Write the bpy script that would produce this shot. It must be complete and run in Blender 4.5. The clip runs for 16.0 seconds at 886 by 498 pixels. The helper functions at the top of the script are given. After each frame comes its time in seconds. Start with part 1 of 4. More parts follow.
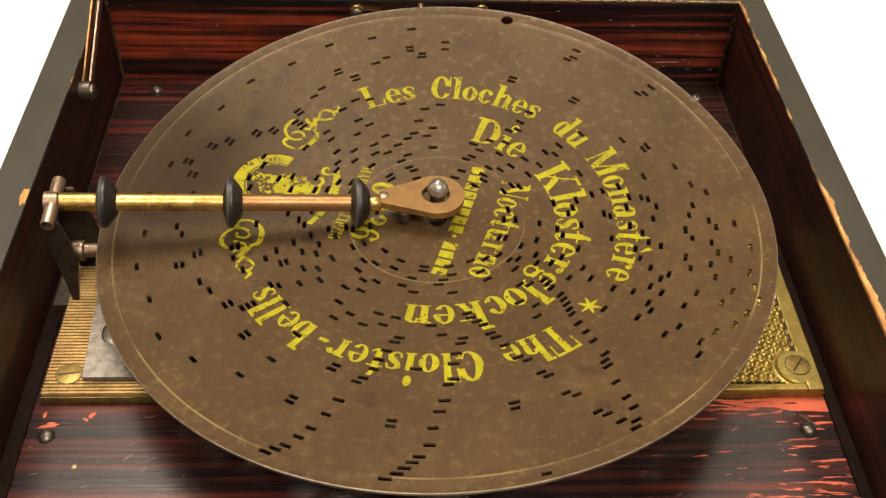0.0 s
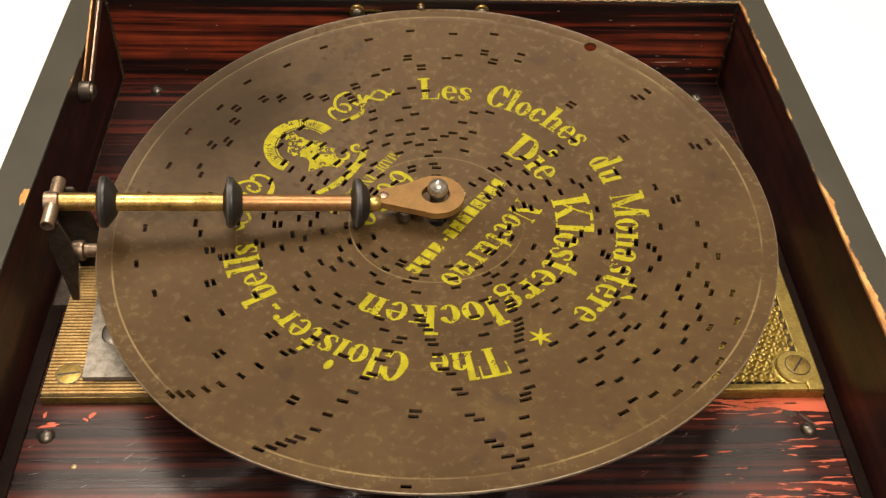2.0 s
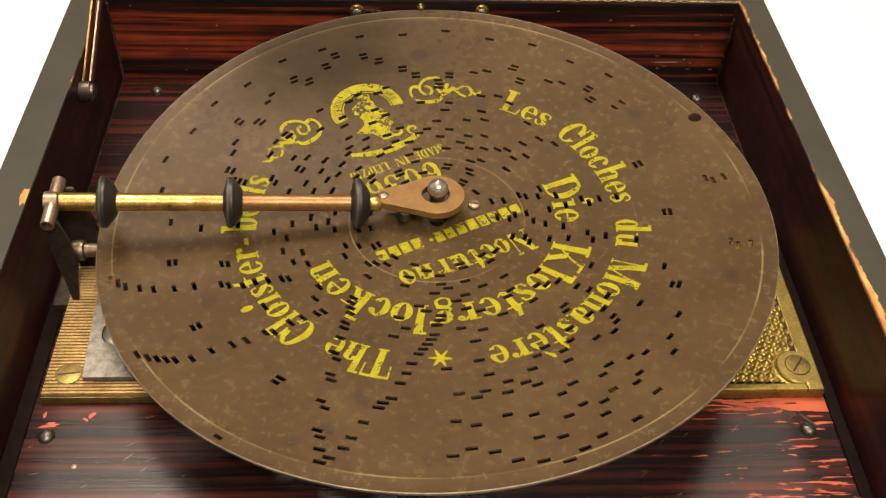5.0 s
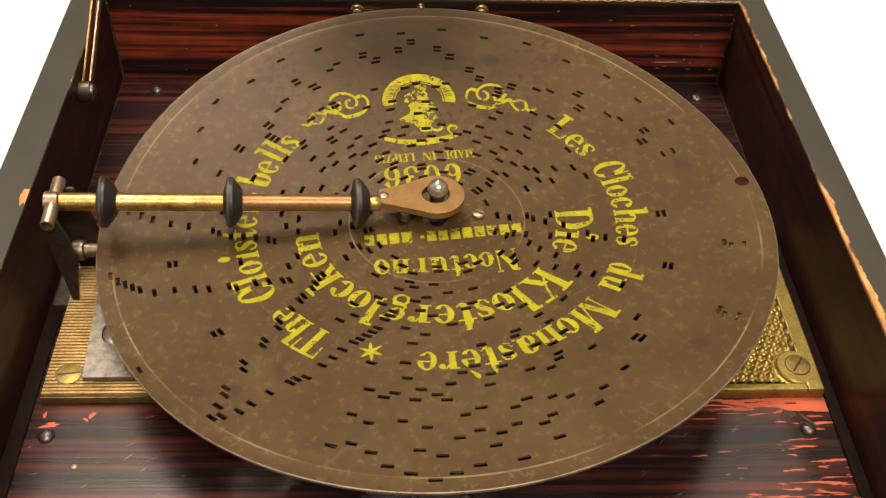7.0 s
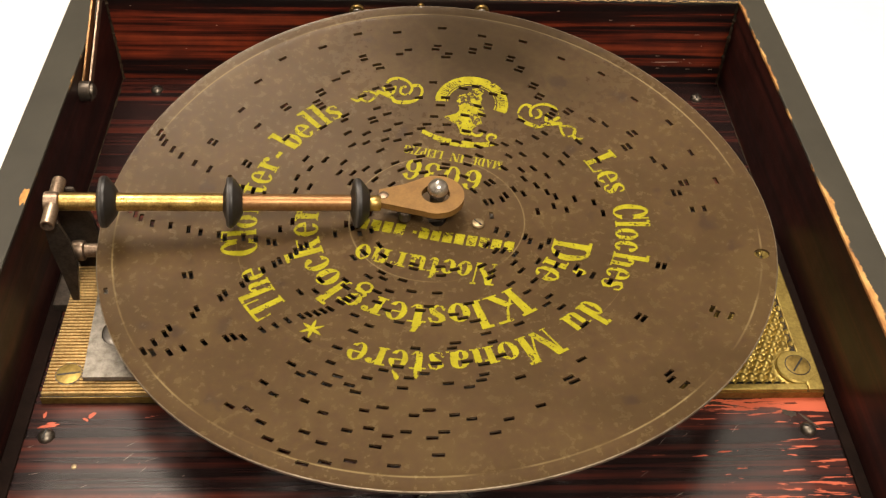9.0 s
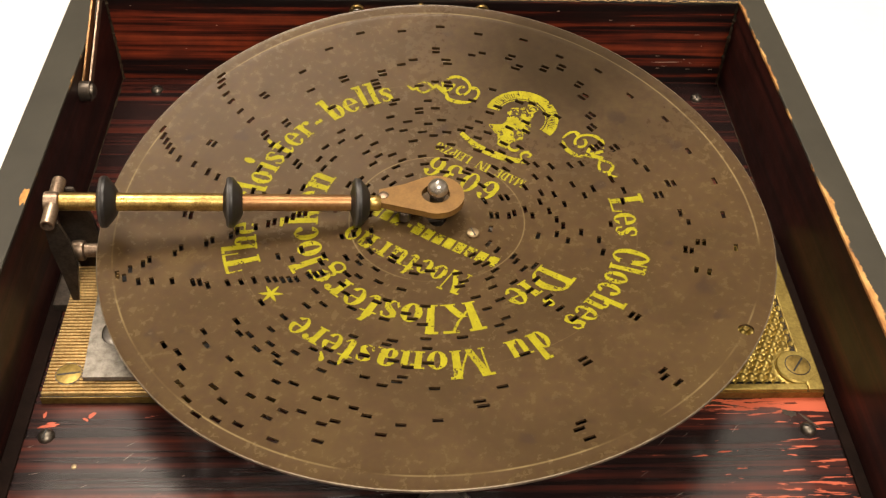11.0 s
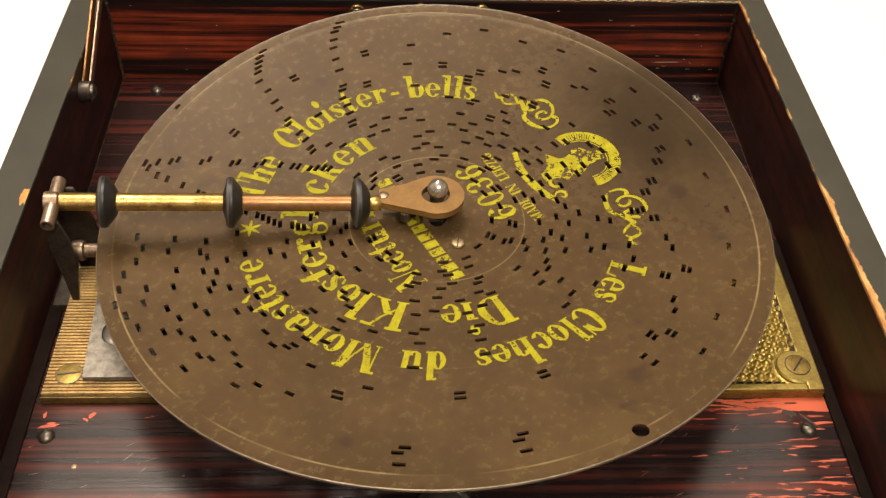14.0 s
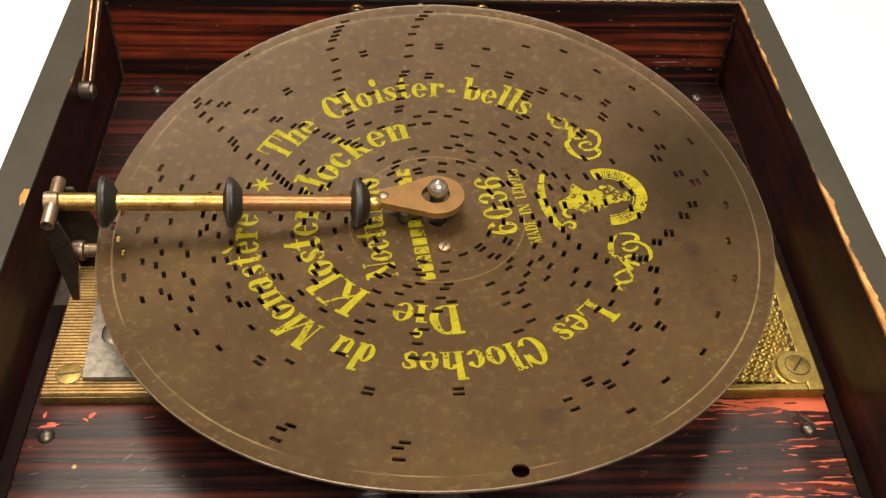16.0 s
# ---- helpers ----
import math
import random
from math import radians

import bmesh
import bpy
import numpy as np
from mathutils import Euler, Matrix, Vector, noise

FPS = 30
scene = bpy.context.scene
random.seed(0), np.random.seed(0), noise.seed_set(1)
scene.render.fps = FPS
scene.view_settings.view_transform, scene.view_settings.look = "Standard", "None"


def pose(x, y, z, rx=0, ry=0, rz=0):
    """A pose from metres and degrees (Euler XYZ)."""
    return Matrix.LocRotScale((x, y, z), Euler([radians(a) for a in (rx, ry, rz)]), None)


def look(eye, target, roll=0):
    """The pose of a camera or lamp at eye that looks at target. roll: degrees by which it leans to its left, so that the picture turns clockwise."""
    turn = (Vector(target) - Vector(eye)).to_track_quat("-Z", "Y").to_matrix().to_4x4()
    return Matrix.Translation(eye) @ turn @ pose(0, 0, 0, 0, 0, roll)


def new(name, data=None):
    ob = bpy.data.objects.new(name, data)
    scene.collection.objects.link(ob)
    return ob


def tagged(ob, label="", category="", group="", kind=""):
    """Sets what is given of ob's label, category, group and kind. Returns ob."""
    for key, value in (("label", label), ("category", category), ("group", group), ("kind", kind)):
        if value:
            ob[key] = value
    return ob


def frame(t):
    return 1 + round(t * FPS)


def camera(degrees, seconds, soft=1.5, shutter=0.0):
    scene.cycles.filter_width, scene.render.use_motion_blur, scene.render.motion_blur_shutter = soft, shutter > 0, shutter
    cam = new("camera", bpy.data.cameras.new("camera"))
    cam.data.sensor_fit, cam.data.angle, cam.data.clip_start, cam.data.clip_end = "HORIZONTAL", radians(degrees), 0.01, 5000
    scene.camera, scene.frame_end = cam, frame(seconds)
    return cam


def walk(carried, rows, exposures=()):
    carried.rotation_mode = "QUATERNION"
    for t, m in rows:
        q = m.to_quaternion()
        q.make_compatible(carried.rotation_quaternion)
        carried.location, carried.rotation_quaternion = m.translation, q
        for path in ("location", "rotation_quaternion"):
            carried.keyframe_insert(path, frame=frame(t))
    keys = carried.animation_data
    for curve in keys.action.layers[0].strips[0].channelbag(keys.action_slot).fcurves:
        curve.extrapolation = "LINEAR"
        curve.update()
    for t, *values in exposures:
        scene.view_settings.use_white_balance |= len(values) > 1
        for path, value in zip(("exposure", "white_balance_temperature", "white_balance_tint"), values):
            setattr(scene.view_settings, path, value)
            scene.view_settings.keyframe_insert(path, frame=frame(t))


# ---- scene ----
S = 0.122          # radius of the music disc in metres; the plan below counts in disc radii
Z0 = 0.128         # height of the disc's rim over the table top
cam = camera(47.522, 16.0, soft=1.3)
VIEW = look((-0.01507, -0.27180, 0.24875 + Z0), (0.00145, -0.02783, Z0), 2.732)
walk(cam, [(0.0, VIEW), (16.0, VIEW)], [(0.0, 0.0), (16.0, 0.0)])


# ---- light: a white room with four unseen lamps: two behind, one over, one fill before the box ----
world = bpy.data.worlds.new("room_world")
scene.world = world
world.use_nodes = True
world.node_tree.nodes["Background"].inputs[0].default_value = (1.0, 0.92, 0.80, 1)
world.node_tree.nodes["Background"].inputs[1].default_value = 0.10


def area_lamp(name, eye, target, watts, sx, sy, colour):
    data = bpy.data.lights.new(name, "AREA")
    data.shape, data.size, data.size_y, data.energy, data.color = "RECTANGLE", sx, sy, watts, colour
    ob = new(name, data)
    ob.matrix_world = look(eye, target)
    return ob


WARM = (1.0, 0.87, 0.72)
area_lamp("unseen_overhead_lamp", (-0.50, 1.02, 1.80), (0, 0, 0.1), 2.6, 0.46, 0.40, WARM)
# added lamp, placed so that its reflection greys the right of the board
area_lamp("unseen_overhead_lamp", (0.72, 0.92, 1.80), (0, 0, 0.1), 2.6, 0.40, 0.40, WARM)
area_lamp("unseen_overhead_lamp", (-0.22, 0.44, 1.80), (0, 0, 0.1), 45, 0.90, 0.70, WARM)
# added fill that lights the back panel and softens the arm's shadow
area_lamp("unseen_overhead_lamp", (0.25, -0.95, 1.80), (0, 0, 0.1), 44, 0.60, 0.60, WARM)


# ---- materials ----
class Nodes:
    """Short hand for building a node tree."""

    def __init__(self, name):
        self.mat = bpy.data.materials.new(name)
        self.mat.use_nodes = True
        self.tree = self.mat.node_tree
        self.bsdf = self.tree.nodes["Principled BSDF"]
        self.co = self.tree.nodes.new("ShaderNodeTexCoord").outputs["Object"]

    def link(self, a, b):
        self.tree.links.new(a, b)

    def put(self, key, value):
        sock = self.bsdf.inputs[key]
        if hasattr(value, "is_output"):
            self.link(value, sock)
        else:
            sock.default_value = (*value, 1) if isinstance(value, tuple) else value

    def noise(self, scale, detail=4, rough=0.55, stretch=(1, 1, 1), shift=(0, 0, 0), warp=0.0):
        m = self.tree.nodes.new("ShaderNodeMapping")
        m.inputs["Scale"].default_value = stretch
        m.inputs["Location"].default_value = shift
        self.link(self.co, m.inputs["Vector"])
        n = self.tree.nodes.new("ShaderNodeTexNoise")
        n.inputs["Scale"].default_value, n.inputs["Detail"].default_value = scale, detail
        n.inputs["Roughness"].default_value, n.inputs["Distortion"].default_value = rough, warp
        self.link(m.outputs[0], n.inputs["Vector"])
        return n.outputs["Fac"]

    def ramp(self, fac, *stops):
        r = self.tree.nodes.new("ShaderNodeValToRGB")
        el = r.color_ramp.elements
        while len(el) < len(stops):
            el.new(0.5)
        for e, (pos, col) in zip(el, stops):
            e.position = pos
            e.color = (*col, 1) if isinstance(col, tuple) else (col, col, col, 1)
        self.link(fac, r.inputs[0])
        return r.outputs["Color"]

    def mix(self, fac, a, b, kind="MIX"):
        n = self.tree.nodes.new("ShaderNodeMix")
        n.data_type, n.blend_type = "RGBA", kind
        for sock, v in ((n.inputs[0], fac), (n.inputs[6], a), (n.inputs[7], b)):
            if hasattr(v, "is_output"):
                self.link(v, sock)
            else:
                sock.default_value = (*v, 1) if isinstance(v, tuple) else v
        return n.outputs[2]

    def math(self, op, a, b=0.0, clamp=False):
        n = self.tree.nodes.new("ShaderNodeMath")
        n.operation, n.use_clamp = op, clamp
        for sock, v in zip(n.inputs, (a, b)):
            if hasattr(v, "is_output"):
                self.link(v, sock)
            else:
                sock.default_value = v
        return n.outputs[0]

    def axes(self):
        n = self.tree.nodes.new("ShaderNodeSeparateXYZ")
        self.link(self.co, n.inputs[0])
        return n.outputs

    def span(self, value, lo, hi):
        """0 at lo, 1 at hi, smooth between."""
        n = self.tree.nodes.new("ShaderNodeMapRange")
        n.interpolation_type = "SMOOTHSTEP"
        n.inputs["From Min"].default_value, n.inputs["From Max"].default_value = lo, hi
        self.link(value, n.inputs["Value"])
        return n.outputs["Result"]

    def bump(self, height, strength=0.2, distance=0.0005):
        n = self.tree.nodes.new("ShaderNodeBump")
        n.inputs["Strength"].default_value, n.inputs["Distance"].default_value = strength, distance
        self.link(height, n.inputs["Height"])
        self.link(n.outputs[0], self.bsdf.inputs["Normal"])


def plain(name, base, dark, rough, metal=0.0, scale=60.0, bump=0.15, rough2=None, coat=0.0):
    """A surface of two mottled tones with fine relief."""
    n = Nodes(name)
    a = n.noise(scale, 5, 0.65)
    b = n.noise(scale * 9, 3, 0.6)
    fac = n.math("ADD", n.math("MULTIPLY", a, 0.65), n.math("MULTIPLY", b, 0.35))
    n.put("Base Color", n.ramp(fac, (0.36, dark), (0.62, base)))
    n.put("Roughness", n.ramp(a, (0.3, rough if rough2 is None else rough2), (0.7, rough)))
    n.put("Metallic", metal)
    n.put("Coat Weight", coat)
    n.bump(b, bump, 0.0003)
    return n.mat


def grained(name, along, tones, rough=0.22, chips=False, shine=0.5, seed=0.0):
    """Painted imitation rosewood: red and black streaks along one axis, under varnish."""
    n = Nodes(name)
    long_way = {"x": (1.6, 95, 95), "y": (95, 1.6, 95)}[along]
    broad = {"x": (1.0, 21, 21), "y": (21, 1.0, 21)}[along]
    fine = n.noise(4.2, 6, 0.6, long_way, (seed, seed, seed), 0.25)
    wide = n.noise(5.5, 4, 0.55, broad, (seed + 3, 1, seed), 0.5)
    fac = n.math("ADD", n.math("MULTIPLY", fine, 0.52), n.math("MULTIPLY", wide, 0.48))
    col = n.ramp(fac, (0.44, tones[0]), (0.495, tones[1]), (0.545, tones[2]), (0.63, tones[3]))
    mott = n.noise(45, 4, 0.6)
    col = n.mix(n.ramp(mott, (0.35, 0.45), (0.6, 0.0)), col, tones[0])
    scratch = n.noise(9, 5, 0.7, {"x": (0.9, 90, 90), "y": (90, 0.9, 90)}[along], (7, 2, 5), 0.4)
    col = n.mix(n.ramp(scratch, (0.72, 0.0), (0.76, 0.55)), col, (0.40, 0.20, 0.13))
    if chips:
        x, y, z = n.axes()
        streak = n.noise(10, 5, 0.6, (6.5, 60, 60), (1.5, 0.2, 0), 0.35)
        patch = n.noise(16, 3, 0.5, (0.7, 1.4, 1.4), (4.1, 2.2, 0))
        near = n.math("MULTIPLY", n.span(x, 0.25 * S, 0.95 * S), n.span(y, -0.50 * S, -0.60 * S))
        edge = n.math("MULTIPLY", n.math("MULTIPLY", n.span(y, -0.595 * S, -0.560 * S), n.span(y, -0.50 * S, -0.53 * S)), n.span(x, 0.55 * S, 0.85 * S))
        amount = n.math("ADD", n.math("ADD", n.math("MULTIPLY", streak, 1.0), n.math("MULTIPLY", patch, 0.30)),
                        n.math("ADD", n.math("MULTIPLY", near, 0.160), n.math("MULTIPLY", edge, 0.19)))
        mask = n.ramp(amount, (0.884, 0.0), (0.892, 1.0))
        col = n.mix(mask, col, (0.54, 0.11, 0.052))
        n.put("Roughness", n.ramp(mask, (0.0, rough), (1.0, 0.55)))
    else:
        n.put("Roughness", n.ramp(mott, (0.3, rough + 0.12), (0.6, rough)))
    n.put("Base Color", col)
    n.put("Specular IOR Level", shine)
    n.bump(fine, 0.25, 0.0003)
    return n.mat


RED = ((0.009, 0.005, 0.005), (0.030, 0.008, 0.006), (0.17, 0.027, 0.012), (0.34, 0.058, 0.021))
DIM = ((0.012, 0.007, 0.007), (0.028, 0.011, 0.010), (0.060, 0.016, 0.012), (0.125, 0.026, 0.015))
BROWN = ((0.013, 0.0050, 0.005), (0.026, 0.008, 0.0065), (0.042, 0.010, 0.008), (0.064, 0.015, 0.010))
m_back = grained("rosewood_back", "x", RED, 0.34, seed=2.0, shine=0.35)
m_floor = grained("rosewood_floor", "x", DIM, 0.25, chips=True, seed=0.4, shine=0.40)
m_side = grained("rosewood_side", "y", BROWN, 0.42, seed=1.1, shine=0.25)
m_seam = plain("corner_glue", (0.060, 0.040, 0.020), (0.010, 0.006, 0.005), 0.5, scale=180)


def rim_paint(name, sign, edge, worn):
    """Black paint, rubbed through to raw wood along the inner edge of the rim."""
    n = Nodes(name)
    x, y, z = n.axes()
    a = n.noise(40, 5, 0.6)
    col = n.ramp(a, (0.3, (0.036, 0.033, 0.025)), (0.7, (0.052, 0.048, 0.036)))
    away = n.math("MULTIPLY", n.math("SUBTRACT", x, edge * S), sign)
    rag = n.noise(70, 5, 0.7, (1, 0.8, 1))
    spots = n.noise(13, 4, 0.6, (0.2, 1.0, 0.2), (2.2, 0.6, 0))
    reach = n.math("ADD", n.math("MULTIPLY", n.math("SUBTRACT", rag, 0.47), 0.0075), n.math("MULTIPLY", n.math("SUBTRACT", spots, 0.56), 0.009))
    reach = n.math("ADD", reach, n.math("MULTIPLY", n.span(y, 0.55 * S, -0.10 * S), worn))
    mask = n.ramp(n.math("MULTIPLY", n.math("SUBTRACT", reach, away), 900.0, True), (0.2, 0.0), (0.7, 1.0))
    dots = n.ramp(n.noise(160, 2, 0.5), (0.765, 0.0), (0.775, 0.8))
    raw = n.ramp(n.noise(220, 3, 0.6, (1, 0.3, 1)), (0.35, (0.32, 0.13, 0.035)), (0.65, (0.66, 0.38, 0.13)))
    col = n.mix(dots, col, (0.22, 0.19, 0.13))
    n.put("Specular IOR Level", 0.38)
    n.put("Base Color", n.mix(mask, col, raw))
    n.put("Roughness", n.ramp(mask, (0.0, 0.44), (1.0, 0.7)))
    n.bump(n.math("ADD", n.math("MULTIPLY", a, 0.3), n.math("MULTIPLY", mask, -1.0)), 0.3, 0.0004)
    return n.mat


m_rim_l = rim_paint("black_rim_left", -1.0, -1.167, -0.0003)
m_rim_r = rim_paint("black_rim_right", 1.0, 1.147, 0.0016)
m_outer = plain("black_case_paint", (0.05, 0.048, 0.044), (0.03, 0.029, 0.027), 0.35, scale=25)
m_gold = plain("gold_bronzed_iron", (0.52, 0.39, 0.11), (0.21, 0.145, 0.038), 0.36, 0.80, 90, 0.35, 0.52)
m_rib = plain("gold_bronzed_ribs", (0.78, 0.55, 0.23), (0.34, 0.215, 0.08), 0.34, 0.72, 120, 0.25, 0.40)
m_gold_dull = plain("gold_bronzed_iron_dull", (0.38, 0.27, 0.075), (0.16, 0.105, 0.028), 0.42, 0.8, 70, 0.3, 0.55)
m_steel = plain("old_comb_steel", (0.34, 0.31, 0.265), (0.15, 0.13, 0.105), 0.46, 0.65, 420, 0.25, 0.58)
m_screw = plain("old_screw_steel", (0.22, 0.19, 0.155), (0.06, 0.05, 0.04), 0.36, 0.9, 160, 0.2, 0.45)
m_bright = plain("polished_steel", (0.50, 0.46, 0.41), (0.28, 0.25, 0.22), 0.26, 0.85, 120, 0.08, 0.34)
m_brass = plain("tarnished_brass", (0.66, 0.46, 0.15), (0.20, 0.115, 0.038), 0.24, 0.95, 190, 0.2, 0.48)
m_copper = plain("coppery_brass", (0.36, 0.20, 0.085), (0.22, 0.105, 0.040), 0.34, 0.75, 110, 0.10, 0.46)
m_eye = plain("worn_bronze", (0.28, 0.155, 0.048), (0.19, 0.10, 0.032), 0.45, 0.45, 140, 0.15, 0.5)
m_nickel = plain("worn_nickel", (0.42, 0.32, 0.23), (0.17, 0.11, 0.075), 0.34, 0.9, 170, 0.15, 0.5)
# ebonite of the rollers; also paints the shade under the disc
m_ebonite_shade = plain("black_ebonite_and_shade", (0.020, 0.018, 0.017), (0.010, 0.009, 0.009), 0.38, 0.0, 120, 0.1, 0.5)
m_ebony_edge = plain("grey_ebonite_edge", (0.075, 0.070, 0.064), (0.045, 0.042, 0.040), 0.45, 0.0, 150, 0.1)
m_iron = plain("dark_steel_bracket", (0.12, 0.098, 0.078), (0.045, 0.036, 0.030), 0.36, 0.75, 110, 0.15, 0.5)
m_white = plain("white_paint", (0.82, 0.80, 0.76), (0.78, 0.76, 0.72), 0.6, scale=8)
m_table = plain("white_table", (0.90, 0.89, 0.87), (0.87, 0.86, 0.84), 0.5, scale=12)
m_grey_wall = plain("grey_wall", (0.24, 0.225, 0.205), (0.18, 0.168, 0.152), 0.6, scale=5)
m_boards = plain("brown_floor", (0.24, 0.15, 0.09), (0.16, 0.09, 0.05), 0.5, scale=6)
m_yellow = plain("yellow_paint", (0.40, 0.365, 0.014), (0.27, 0.235, 0.011), 0.55, 0.0, 200, 0.3)
m_yellow.node_tree.nodes["Principled BSDF"].inputs["Specular IOR Level"].default_value = 0.12
m_peg = plain("brass_peg", (0.36, 0.27, 0.15), (0.18, 0.125, 0.065), 0.38, 0.7, 200, 0.1)


def disc_metal():
    """Browned sheet steel: mottled patina, rubbed rings, a dark reflection of the bent sheet painted near the rim."""
    n = Nodes("browned_sheet_steel")
    x, y, z = n.axes()
    big = n.noise(30, 5, 0.6, warp=0.4)
    mid = n.noise(300, 5, 0.62, shift=(3, 1, 0))
    fine = n.noise(700, 3, 0.6)
    col = n.ramp(mid, (0.32, (0.078, 0.0455, 0.0235)), (0.50, (0.090, 0.0545, 0.0248)), (0.68, (0.106, 0.0695, 0.0275)))
    col = n.mix(n.ramp(big, (0.38, 0.6), (0.56, 0.0)), col, (0.066, 0.041, 0.0175))
    col = n.mix(n.ramp(big, (0.54, 0.0), (0.70, 0.55)), col, (0.112, 0.073, 0.0290))
    blot = n.noise(75, 3, 0.5, shift=(9, 4, 2))
    col = n.mix(n.ramp(blot, (0.66, 0.0), (0.73, 0.5)), col, (0.036, 0.022, 0.018))
    dust = n.noise(420, 2, 0.5, shift=(2, 8, 1))
    col = n.mix(n.ramp(dust, (0.70, 0.0), (0.86, 0.4)), col, (0.16, 0.115, 0.06))
    rr = n.math("SQRT", n.math("ADD", n.math("MULTIPLY", x, x), n.math("MULTIPLY", y, y)))
    brk = n.ramp(n.noise(22, 3, 0.6, shift=(1, 6, 3)), (0.40, 0.0), (0.58, 1.0))
    for ring, half, amount in ((0.9555, 0.0036, 0.95), (0.268, 0.0030, 0.65), (0.605, 0.0022, 0.25)):
        d = n.math("ABSOLUTE", n.math("SUBTRACT", rr, ring * S))
        line = n.math("MULTIPLY", n.math("MULTIPLY", n.span(d, half * S, half * 0.3 * S), brk), amount)
        col = n.mix(line, col, (0.2624, 0.1950, 0.0930))
    # soft dark patch: the bent sheet's dark reflection, put into the colour
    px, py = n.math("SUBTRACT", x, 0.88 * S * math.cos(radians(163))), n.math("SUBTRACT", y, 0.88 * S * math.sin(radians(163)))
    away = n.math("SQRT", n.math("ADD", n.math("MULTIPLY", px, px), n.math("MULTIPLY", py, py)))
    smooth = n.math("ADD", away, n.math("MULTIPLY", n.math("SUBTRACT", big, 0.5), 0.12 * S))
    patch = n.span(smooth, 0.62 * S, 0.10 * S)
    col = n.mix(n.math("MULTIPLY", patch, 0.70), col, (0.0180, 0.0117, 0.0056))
    n.put("Base Color", col)
    n.put("Metallic", 0.08)
    n.put("Specular IOR Level", n.math("SUBTRACT", 0.33, n.math("MULTIPLY", patch, 0.23)))
    ro = n.math("ADD", n.ramp(mid, (0.3, 0.23), (0.7, 0.29)), n.math("MULTIPLY", patch, 0.10))
    n.put("Roughness", ro)
    n.bump(n.math("ADD", n.math("MULTIPLY", mid, 0.6), n.math("MULTIPLY", fine, 0.4)), 0.07, 0.0004)
    return n.mat


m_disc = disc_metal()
m_disc_edge = plain("bare_sheet_edge", (0.32, 0.265, 0.19), (0.15, 0.115, 0.075), 0.38, 0.6, 160, 0.1)


# ---- building blocks (plan units are disc radii) ----
def P(x, y, z):
    return Vector((x * S, y * S, z * S + Z0))


def raw_mesh(name, verts, faces, material, smooth=False):
    me = bpy.data.meshes.new(name)
    me.from_pydata(verts, [], faces)
    me.materials.append(material)
    if smooth:
        me.polygons.foreach_set("use_smooth", [True] * len(me.polygons))
    me.update()
    return me


def part(name, bm, material, parent=None, label="", smooth=False):
    """Links a bmesh as one mesh object under a thing or under a part."""
    bmesh.ops.recalc_face_normals(bm, faces=bm.faces)
    me = bpy.data.meshes.new(name)
    bm.to_mesh(me)
    bm.free()
    me.materials.append(material)
    if smooth:
        me.polygons.foreach_set("use_smooth", [True] * len(me.polygons))
        me.set_sharp_from_angle(angle=radians(38))
    ob = new(name, me)
    ob.parent = parent
    return tagged(ob, label)


def thing(name, label, category, group="", kind=""):
    return tagged(new(name), label, category, group, kind)


def block(a, b, bevel=0.0, bm=None):
    """A bevelled box between two corners of the plan."""
    bm = bm or bmesh.new()
    lo, hi = P(*a), P(*b)
    made = bmesh.ops.create_cube(bm, size=1.0, matrix=Matrix.Translation((lo + hi) / 2) @ Matrix.Diagonal((*(hi - lo), 1)))
    if bevel:
        edges = list({e for v in made["verts"] for e in v.link_edges})
        bmesh.ops.bevel(bm, geom=edges, offset=bevel * S, segments=2, affect="EDGES", profile=0.5)
    return bm


def lathe(profile, origin, axis, segments=32, bm=None):
    """A solid of revolution; profile rows are (way along the axis, radius), in plan units."""
    bm = bm or bmesh.new()
    o, q = P(*origin), Vector(axis).to_track_quat("Z", "Y")
    rings = []
    for h, r in profile:
        if r <= 1e-6:
            rings.append([bm.verts.new(o + q @ Vector((0, 0, h * S)))])
        else:
            rings.append([bm.verts.new(o + q @ Vector((r * S * math.cos(2 * math.pi * i / segments), r * S * math.sin(2 * math.pi * i / segments), h * S))) for i in range(segments)])
    for a, b in zip(rings, rings[1:]):
        for i in range(segments):
            j = (i + 1) % segments
            f = [a[i % len(a)], a[j % len(a)], b[j % len(b)], b[i % len(b)]]
            f = [v for k, v in enumerate(f) if v not in f[:k]]
            if len(f) > 2:
                bm.faces.new(f)
    for ring in (rings[0], rings[-1]):
        if len(ring) > 2:
            bm.faces.new(ring)
    return bm


def plate(outline, z0, z1, bevel=0.0, holes=(), turn=None):
    """A flat plate with the given outline; holes are (x, y, rx, ry)."""
    bm = bmesh.new()
    loops = [outline] + [[(x + rx * math.cos(a), y + ry * math.sin(a)) for a in np.linspace(0, 2 * math.pi, 28, endpoint=False)] for x, y, rx, ry in holes]
    edges = []
    for loop in loops:
        vs = [bm.verts.new((turn or P)(x, y, z1)) for x, y in loop]
        edges += [bm.edges.new((vs[i], vs[(i + 1) % len(vs)])) for i in range(len(vs))]
    bmesh.ops.triangle_fill(bm, edges=edges, use_beauty=True)
    ext = bmesh.ops.extrude_face_region(bm, geom=list(bm.faces))
    shift = (turn or P)(0, 0, z0) - (turn or P)(0, 0, z1)
    bmesh.ops.translate(bm, verts=[v for v in ext["geom"] if isinstance(v, bmesh.types.BMVert)], vec=shift)
    return bm


